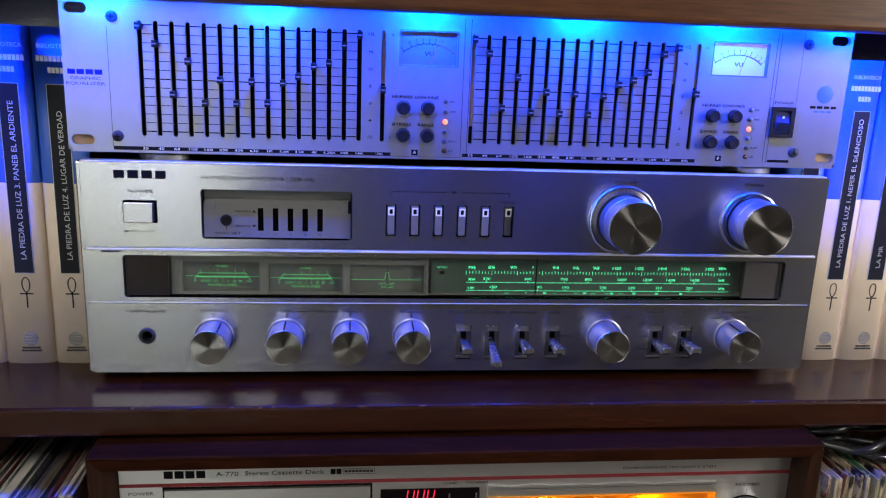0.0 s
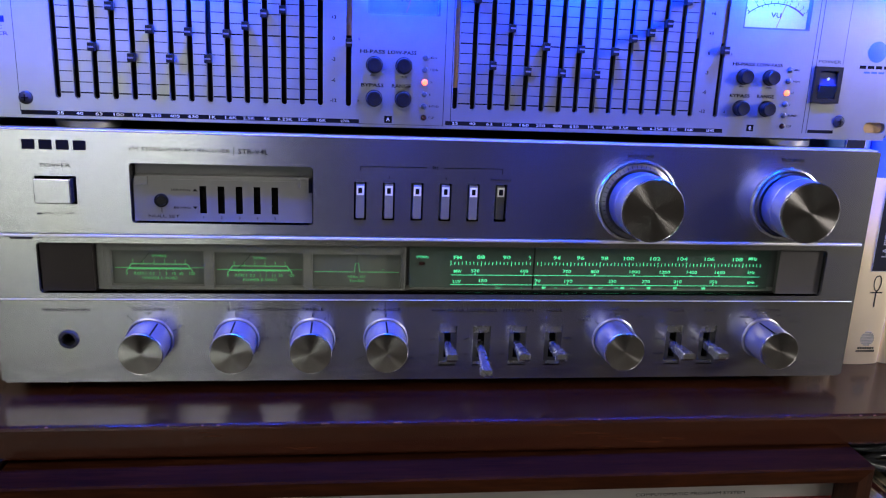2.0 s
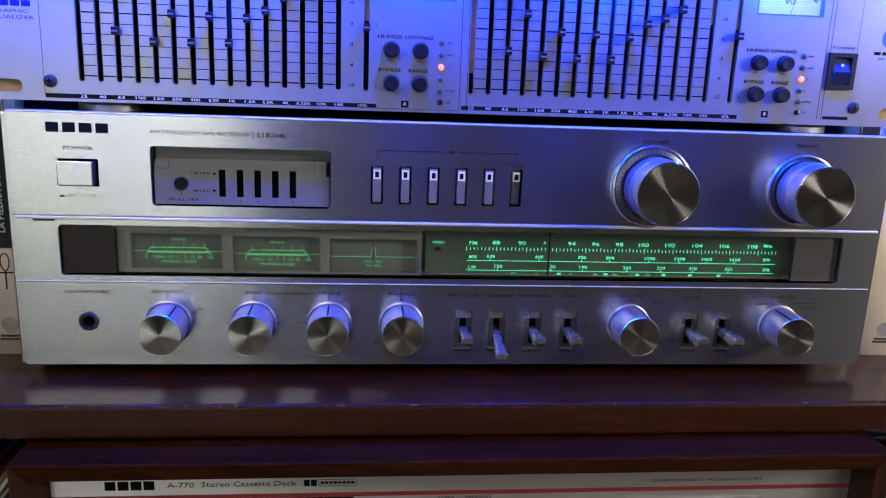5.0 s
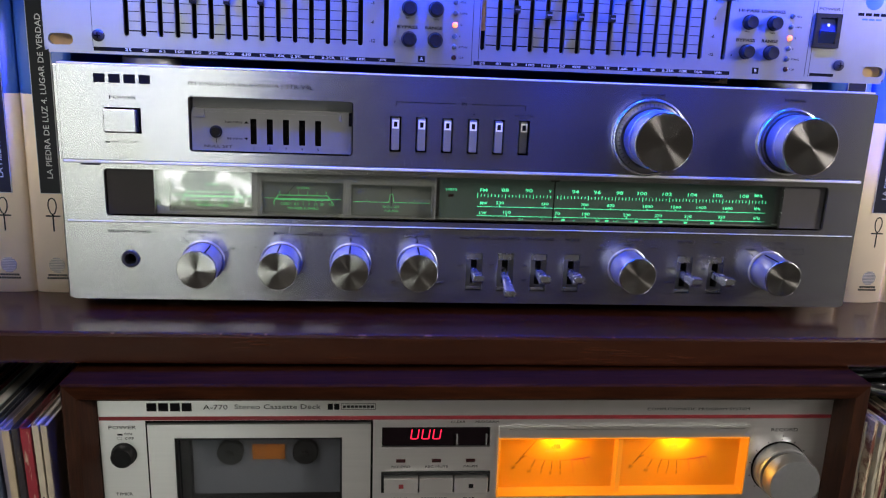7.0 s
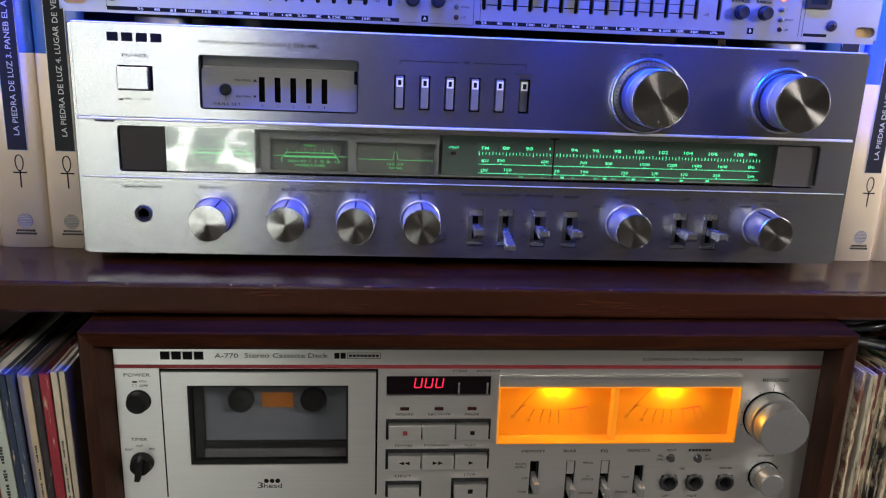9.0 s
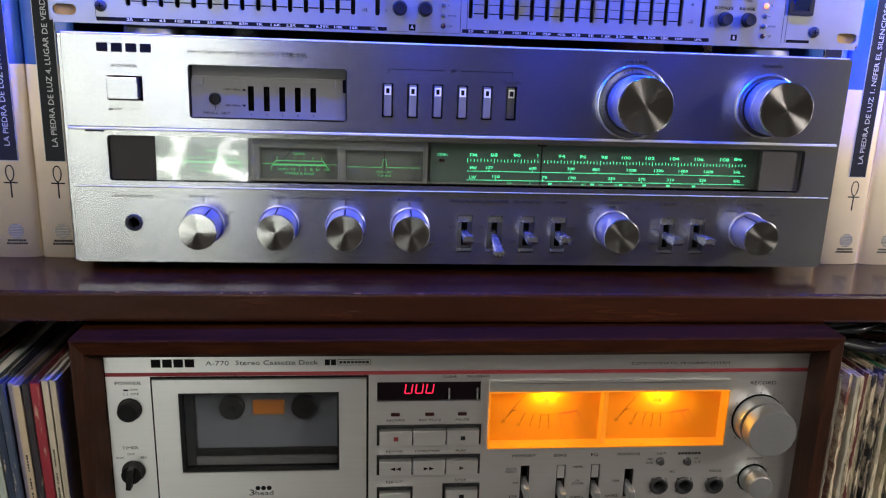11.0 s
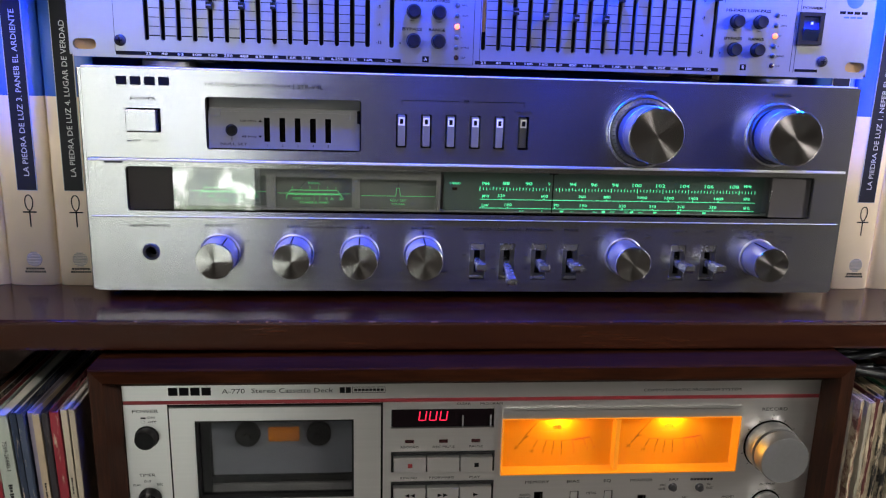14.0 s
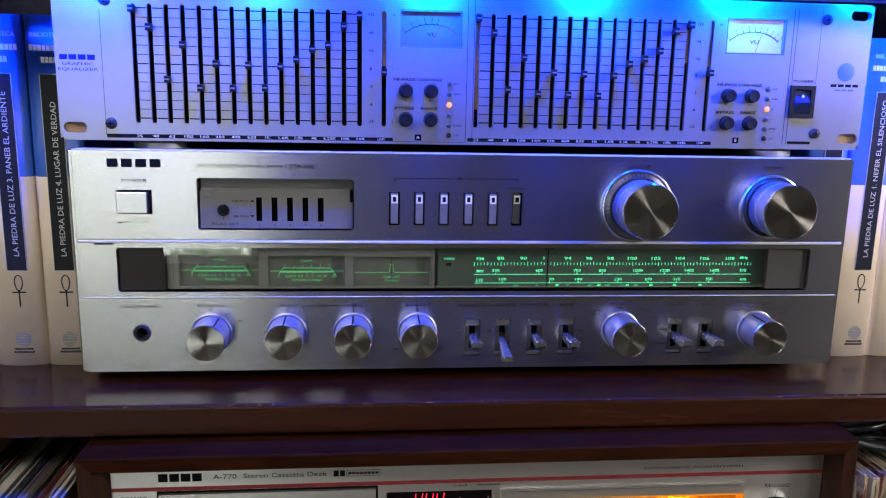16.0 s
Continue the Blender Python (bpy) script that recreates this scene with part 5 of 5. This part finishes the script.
    # amber meters
    m = part("level_meter", panel(vu[0] + 0.02, vu[1] - 0.02, -58.7, vu[3] - 0.02, -1.6, 3, [(18.0, 160.0, -53.4, -53.0)]), ALU_DECK, d, "amber backlit twin level meter")
    part("lens_rim", panel(vu[0] + 0.02, vu[1] - 0.02, vu[2] + 0.02, -58.75, -2.6, 6.9, [(13.6, 162.0, -95.5, -59.1)]), ACRYLIC, m, "glowing amber acrylic rim")
    part("divider", boxes((83.9, 86.9, -0.6, 6.9, -94.9, -59.3), r=0.3), ACRYLIC, m)
    for x0, x1 in ((15.4, 84.2), (86.6, 161.6)):
        c = 48.6 if x0 < 50 else 120.6
        part("scale_card", boxes((x0 - 2.2 if x0 < 50 else x0, x1 + 0.8, 7.0, 7.8, -96.2, -58.6)), AMBER, m)
        part("lamp_cover", lathe([(4.2, 8), (4.2, 5), (3.0, 4.4), (0.01, 4.4)], 0, 0, 24), AMBER_LAMP, m).matrix_basis = pose(c * MM, 0.0052, -0.0596, 0, 0, 0) @ pose(0, 0, 0, 0, 0, 0) @ Matrix.Diagonal((1.2, 0.4, 0.35, 1))
        words(m, "dB", c, -68.6, 3.0, 6.9, INK, 5.6)
        words(m, "PEAK LEVEL", c, -71.8, 0.9, 6.9, mat("faint_ink", (0.5, 0.25, 0.08), 0.5, 0, 0), 13)
        marks = (("20", -19.2, -73.0, -23.9, -78.6, -25.4, -80.6), ("10", -12.1, -75.8, -14.4, -80.8, -15.7, -83.2), ("7", -6.3, -76.1, -8.0, -81.9, -8.0, -84.0), ("5", -1.7, -76.6, -2.0, -82.4, -2.4, -84.6),
                 ("3", 3.1, -76.6, 3.6, -82.4, 3.6, -84.6), ("0", 9.9, -76.1, 11.5, -81.6, 11.6, -83.6), ("3", 17.0, -75.0, 19.0, -80.0, 20.0, -82.0), ("6", 21.2, -74.1, 23.7, -79.1, 24.6, -80.8))
        arc_line(m, [(c + q[1], q[2] - 1.6) for q in marks[:6]], 0.16, 6.9, INK, "scale_line")
        arc_line(m, [(c + q[1], q[2] - 1.6) for q in marks[5:]], 0.7, 6.85, REDSCALE, "scale_line")
        for n, (s, ax, az, bx, bz, tx, tz) in enumerate(marks):
            arc_line(m, [(c + ax, az - 1.6), (c + bx, bz - 1.6)], 0.42 if n < 5 else 0.34, 6.85, INK if n < 5 else REDSCALE, "scale_tick")
            words(m, s, c + tx, tz - 1.8, 1.9, 6.9, INK if n < 5 else REDSCALE)
        arc_line(m, [(c - 22.0, -76.0), (c - 9.0, -59.6)], 0.3, 5.6, INK, "needle")
        arc_line(m, [(c - 20.5, -75.0), (c - 18.0, -74.0)], 0.5, 5.5, INK, "needle")
        g = part("meter_pane", boxes((x0 + 0.1, x1 - 0.4, -0.2, 0.3, -94.9, -59.3)), METER_PANE, m)
        g.visible_shadow = False
    # lower right: switches, jacks, knobs
    for (x, a, b, _), s, w in zip(swx, ("MEMORY", "BIAS", "EQ", "MONITOR"), (15, 8, 4.6, 14.6)):
        words(d, s, x - 1.4, -102.8, 1.9, -0.12, INK, w)
        sl = part("slide_switch", panel(x - 2.85, x + 2.85, b + 0.05, a - 0.05, 1.0, 4, [(x - 1.9, x + 1.9, b + 1.5, a - 1.5)]), BLACK, d)
        zt = a - (13.5 if s in ("MEMORY", "MONITOR") else 17.5)
        part("switch_lever", boxes((x - 1.9, x + 1.9, -9.5, 6, zt - 4.2, zt + 3.2), r=0.9), GREY_KNOB, sl)
        if s in ("BIAS", "EQ"):
            part("slider_plate", boxes((x - 2.2, x + 2.2, 0.4, 1.6, a - 9.5, a - 0.8), r=0.2), ALU_DECK, sl)
    for s, x, z in (("BLOCK", 29.0, -111.6), ("REPEAT", 28.8, -113.8), ("OFF", 31.8, -121.8), ("STOP", 30.6, -131.4), ("METAL", 71.4, -111.2), ("Cr", 71.6, -120.6), ("(CO/Cr)", 71.8, -122.8), ("NORMAL", 71.8, -132.6), ("TAPE", 96.4, -121.6), ("SOURCE", 94.4, -132.2),
                    ("INPUT", 124.4, -102.8), ("DOLBY NR", 142.6, -102.8), ("MIC", 117.6, -106.6), ("LINE", 117.2, -109.2), ("IN", 147.6, -106.6), ("OUT", 148.4, -109.2), ("MIC", 132.8, -115.8), ("PHONES", 161.2, -115.8), ("LEFT", 124.0, -135.4), ("RIGHT", 141.2, -135.6)):
        if s == "DOLBY NR":
            bars(d, x, z, 15, 1.6, -0.12, GREYINK, 7)
        else:
            words(d, s, x, z, 1.5, -0.12, INK if x < 110 else GREYINK)
    for x, z in jx:
        j = part("jack_socket", lathe([(3.3, 8), (4.8, 8), (4.9, 0), (5.9, -0.05), (5.9, -1.2), (5.2, -1.9), (4.0, -1.9), (3.2, 0), (3.2, 7.9)], x, z, 40), NUT, d)
        part("socket_hole", lathe([(3.25, 6), (0.01, 6)], x, z, 24), SLOT, j)
    for x, z in ((124.0, -107.9), (141.6, -108.4)):
        part("push_button", lathe([(2.7, 0), (2.7, -0.5), (2.1, -0.7), (2.0, -2.6), (0.01, -2.9)], x, z, 28), DARK_RING, d)
    words(d, "RECORD", 185.0, -54.9, 2.1, -0.12, INK, 16.5)
    # Flat black discs paint the shade around the feet of both knobs.
    part("knob_shade_disc", lathe([(17.0, 0), (17.0, -0.12), (0.01, -0.14)], 184.4, -79.4, 64), SLOT, d)
    part("knob_shade_disc", lathe([(10.2, 0), (10.2, -0.12), (0.01, -0.14)], 186.6, -121.4, 48), SLOT, d)
    k = knob(d, 184.4, -79.4, 16.3, 9.6, -0.2, GREY_KNOB, GREY_KNOB, name="record_level_knob", flute=False)
    part("tier_groove", lathe([(14.4, -9.0), (14.4, -11.4)], 184.4, -79.4, 64), NUT, k)
    part("front_ring", lathe([(15.0, -11.2), (15.5, -11.8), (15.3, -19.8), (14.8, -20.6), (0.01, -20.8)], 184.4, -79.4, 64), GREY_KNOB, k)
    ticks(d, 184.4, -79.4, 17.6, 18.6, [a * 27 for a in range(-5, 6)], -0.08, INK, 0.5)
    words(d, "5", 184.8, -59.0, 1.3, -0.12, INK)
    words(d, "OUTPUT", 186.5, -107.4, 1.5, -0.12, GREYINK, 10.6)
    k = knob(d, 186.6, -121.4, 9.2, 5.0, -0.2, GREY_KNOB, GREY_KNOB, name="output_level_knob", flute=False)
    part("front_ring", lathe([(8.6, -5.2), (8.3, -6.0), (7.8, -12.0), (7.3, -12.6), (0.01, -12.7)], 186.6, -121.4, 48), GREY_KNOB, k)
    ticks(d, 186.6, -121.4, 10.6, 11.4, [a * 27 for a in range(-5, 6)], -0.08, INK, 0.4)
    return d


deck()


# ---------------------------------------------------------------- books
def book(x0, x1, title, y=36.0, h=217.5, mark_x=0.0, lean=0.0):
    w = x1 - x0
    b = thing("book", "hardback book, blue and cream spine with black title panel", "book", ((x0 + w / 2) * MM, y * MM, 0.0022), group="books beside the receiver")
    b.matrix_world = pose((x0 + w / 2) * MM, y * MM, 0.0022, 0, lean, 0)
    BASE[b.name] = 0.0
    bm = bmesh.new()
    n = 14
    low, high = [], []
    outline = [(-w / 2 + 0.3 + (w - 0.6) * i / n, -2.6 * math.sin(math.pi * i / n) ** 0.6 if 0 < i < n else 0.6) for i in range(n + 1)] + [(w / 2 - 0.3, 148), (w / 2 - 2.6, 148), (w / 2 - 2.6, 6), (-w / 2 + 2.6, 6), (-w / 2 + 2.6, 148), (-w / 2 + 0.3, 148)]
    for z, row in ((0, low), (h, high)):
        row.extend(bm.verts.new((px * MM, py * MM, z * MM)) for px, py in outline)
    m = len(outline)
    for i in range(m):
        f = bm.faces.new((low[i], low[(i + 1) % m], high[(i + 1) % m], high[i]))
        f.smooth = i < n
    bm.faces.new(low[::-1])
    bm.faces.new(high)
    bmesh.ops.recalc_face_normals(bm, faces=bm.faces)
    part("cover", bm, COVER, b)
    part("pages", boxes((-w / 2 + 2.9, w / 2 - 2.9, 6.4, 143, 3, h - 3)), PAPER, b)
    mx = mark_x
    lab = part("title_panel", boxes((mx - 6.0, mx + 6.0, -3.1, -1.6, 62.8, 183.2), r=0.25), COVER_BLACK, b, "black title panel")
    bm = bmesh.new()
    for a0, a1, c0, c1 in ((mx - 6.1, mx - 5.8, 62.6, 183.4), (mx + 5.8, mx + 6.1, 62.6, 183.4), (mx - 6, mx + 6, 62.5, 62.8), (mx - 6, mx + 6, 183.1, 183.4)):
        box(bm, a0, a1, -3.16, -1.6, c0, c1)
    part("panel_border", bm, SILVERINK, lab)
    words(lab, title, mx + 0.6, 71.5, 3.3, -3.14, SILVERINK, min(106.0, 2.72 * len(title)), up=True, align="LEFT", name="title")
    # ankh sign, globe and publisher's bars
    loop = [(mx + 2.7 * math.sin(2 * math.pi * i / 20) * (1 - 0.25 * (1 - math.cos(2 * math.pi * i / 20)) / 2), 54.6 + 5.0 * (math.cos(2 * math.pi * i / 20))) for i in range(21)]
    arc_line(b, loop, 0.75, -2.72, COVER_BLACK, "ankh_sign")
    arc_line(b, [(mx, 50), (mx, 39)], 0.9, -2.72, COVER_BLACK, "ankh_sign")
    arc_line(b, [(mx - 4.2, 48.6), (mx + 4.2, 48.6)], 0.9, -2.72, COVER_BLACK, "ankh_sign")
    bm = bmesh.new()
    for i in range(9):
        z = -4.2 + i * 1.05
        half = math.sqrt(max(0.1, 4.7 ** 2 - z * z))
        box(bm, mx - half, mx + half, -2.76, -2.3, 17.5 + z - 0.42, 17.5 + z + 0.42)
    part("globe_mark", bm, DISC, b)
    bars(b, mx, 11.2, 11.5, 1.3, -2.6, COVER_BLACK, 7)
    bars(b, mx, 9.2, 13.0, 1.3, -2.6, COVER_BLACK, 9)
    words(b, "BIBLIOTECA", mx, 206.0, 2.6, -2.8, SILVERINK, 20)
    bars(b, mx, 198.6, 22.0, 3.4, -2.66, SILVERINK, 9)
    bars(b, mx, 191.6, 9.5, 3.4, -2.66, SILVERINK, 4)
    return b


book(-303.4, -272.4, "LA PIEDRA DE LUZ 3. PANEB EL ARDIENTE", mark_x=1.8)
book(-272.0, -241.2, "LA PIEDRA DE LUZ 4. LUGAR DE VERDAD", mark_x=-1.0)
book(-334.8, -303.8, "LA PIEDRA DE LUZ 2.", mark_x=1.0)
book(223.4, 253.8, "LA", mark_x=3.0)
book(254.2, 285.2, "LA PIEDRA DE LUZ 1. NEFER EL SILENCIOSO", mark_x=3.0)
book(285.6, 316.6, "LA PIR", mark_x=2.5)
book(317.0, 348.0, "LA", mark_x=2.5)


# ---------------------------------------------------------------- records
rnd = random.Random(4)


def record(x, thick, top, y, lean, color, label, mouth=None, gloss=0.45, height=313.0, title=None, wear=0.25, group="records beside the deck"):
    """A record sleeve standing on its lower edge, with a folded spine and an open slit at the top."""
    r = thing("record_sleeve", label, "record", (x * MM, y * MM, (top - height) * MM), group=group)
    r.matrix_world = pose(x * MM, y * MM, (top - height) * MM, 0, lean, rnd.uniform(-1.2, 1.2))
    BASE[r.name] = 0.0
    sleeve = sleeve_card(color, gloss, wear)
    bm = bmesh.new()
    t = thick / 2
    jag = 0.5 if wear > 0.3 else 0.08
    ribbon(bm, -t, -t + 0.5, 0, 312, 0, height, jag, jag * 2, rnd)
    ribbon(bm, t - 0.5, t, 0, 312, 0, height - rnd.uniform(0, 1.5), jag, jag * 2, rnd)
    bmesh.ops.recalc_face_normals(bm, faces=bm.faces)
    part("cover", bm, sleeve, r)
    bm = bmesh.new()
    ribbon(bm, -t + 0.1, t - 0.1, -0.5, 1.2, 0.5, height - 0.6, jag * 0.8, jag, rnd, 60)
    bmesh.ops.recalc_face_normals(bm, faces=bm.faces)
    part("spine", bm, sleeve, r)
    part("inner_sleeve", boxes((-t + 0.55, t - 0.55, 3, 308, 2, height - rnd.uniform(1.5, 4.0)), r=0.1), mat("inner_paper", mouth or (0.55, 0.52, 0.46), 0.8, 0, 0.15, 60), r)
    if title == "bars":
        bm = bmesh.new()
        for k in range(26):
            if k not in (7, 13, 18, 19):
                wide = thick * (0.10, 0.13, 0.08)[k % 3]
                box(bm, -wide, wide, -0.75, -0.3, height - 92 + k * 1.9, height - 92 + k * 1.9 + (1.5, 1.1, 1.35)[k % 3])
        part("printed_mark", bm, GREYINK, r)
        if thick > 8:
            words(r, "7599-26440-1", 0.6, height - 16, 2.4, -0.72, GREYINK, up="down", align="LEFT", name="title")
    elif title:
        words(r, title[0], 0, height - title[1], min(2.3, thick * 0.55), -0.72, title[2], up="down", align="LEFT", name="title")
    return r


LEFT_RECORDS = [
    (-300, 4.5, -50, (0.02, 0.02, 0.022), "black glossy record sleeve", None), (-294, 4.0, -49, (0.30, 0.10, 0.05), "brown-red worn record sleeve", None),
    (-289, 3.8, -49, (0.02, 0.02, 0.025), "black glossy record sleeve", None), (-284.5, 4.2, -49, (0.26, 0.012, 0.025), "dark red record sleeve", None),
    (-277.5, 8.6, -47.5, (0.44, 0.49, 0.43), "thick pale grey-green record box with small grey print", "bars"), (-270.2, 3.6, -46.5, (0.035, 0.05, 0.09), "dark blue record in a clear plastic cover", None),
    (-265.8, 3.4, -46, (0.06, 0.08, 0.13), "blue record in a crumpled clear plastic cover", None), (-261.6, 2.8, -47, (0.30, 0.27, 0.36), "pale lilac record sleeve", None),
    (-257.4, 3.8, -47, (0.50, 0.40, 0.28), "tan record sleeve with grey print", "bars"), (-252.8, 3.2, -46, (0.03, 0.025, 0.03), "plain black card record sleeve", None),
    (-248.0, 5.2, -46.5, (0.27, 0.02, 0.035), "dark red record sleeve with white title", None), (-242.6, 3.4, -45, (0.52, 0.45, 0.35), "cream record sleeve with dark print", "bars"), (-238.4, 3.0, -45, (0.44, 0.38, 0.29), "cream worn record sleeve", None)]
for i, (x, th, top, col, lab, ti) in enumerate(LEFT_RECORDS):
    lean = 4.2 - 2.6 * i / 12
    shift = math.tan(radians(lean)) * 313
    record(x + shift, th, top, -52 + rnd.uniform(-2, 2), -lean, tuple(c * 0.72 for c in col), lab, gloss=0.18 if "glossy" in lab or "plastic" in lab else 0.45,
        title=("LIVE AT THE REGAL", 84, WHITEINK) if "white title" in lab else ti)
RIGHT = [(236.0, 1.6, (0.62, 0.58, 0.50)), (238.4, 2.0, (0.30, 0.10, 0.07)), (241.4, 2.6, (0.58, 0.52, 0.42)), (244.6, 2.4, (0.66, 0.60, 0.48)), (247.6, 2.2, (0.45, 0.36, 0.25)), (250.6, 2.4, (0.16, 0.03, 0.03)), (254.0, 2.6, (0.60, 0.50, 0.34)),
         (257.4, 2.4, (0.02, 0.02, 0.022)), (260.6, 2.4, (0.52, 0.44, 0.30)), (264.0, 2.8, (0.03, 0.03, 0.035)), (267.6, 2.4, (0.56, 0.48, 0.36)), (270.8, 2.4, (0.03, 0.25, 0.13)), (274.0, 2.4, (0.55, 0.50, 0.30)), (277.6, 3.0, (0.02, 0.02, 0.02)), (281.6, 2.8, (0.50, 0.42, 0.30)), (286, 3.0, (0.25, 0.06, 0.04)), (290.5, 3.0, (0.5, 0.45, 0.35))]
for x, th, col in RIGHT:
    record(x - 4.5, th, -44 - rnd.uniform(0, 2.5), -50 + rnd.uniform(-3, 3), rnd.uniform(-0.3, 0.3), tuple(c * 0.42 for c in col), "worn card record sleeve with frayed edges", mouth=(0.6, 0.52, 0.38), wear=rnd.uniform(0.45, 0.8), group="records beside the cassette deck")


# ---------------------------------------------------------------- cables on the records
def cable(points, r, label):
    cu = bpy.data.curves.new("c", "CURVE")
    cu.dimensions, cu.bevel_depth, cu.bevel_resolution, cu.resolution_u = "3D", r * MM, 4, 8
    sp = cu.splines.new("NURBS")
    sp.points.add(len(points) - 1)
    for p, co in zip(sp.points, points):
        p.co = (co[0] * MM, co[1] * MM, co[2] * MM, 1)
    sp.use_endpoint_u, sp.order_u = True, 4
    tmp = bpy.data.objects.new("c", cu)
    me = bpy.data.meshes.new_from_object(tmp)
    bpy.data.objects.remove(tmp)
    bpy.data.curves.remove(cu)
    for f in me.polygons:
        f.use_smooth = True
    me.materials.append(CABLE)
    return tagged(new("cable", me), label, "cable", group="cables on the records")


for n in range(9):
    z0 = -41 + (n % 5) * 4.4
    y0 = -30 + 16 * (n // 3)
    pts = [(232 + i * 14, y0 + 10 * math.sin(i * 1.1 + n), z0 + 3.0 * math.sin(i * 0.9 + 1.7 * n) + (1.5 if i % 2 else 0)) for i in range(9)]
    pts = [(p[0], p[1], min(-21.0, max(-41.0, p[2]))) for p in pts]
    cable(pts, 2.4 if n % 2 else 3.0, "glossy black rubber cable lying on the records")
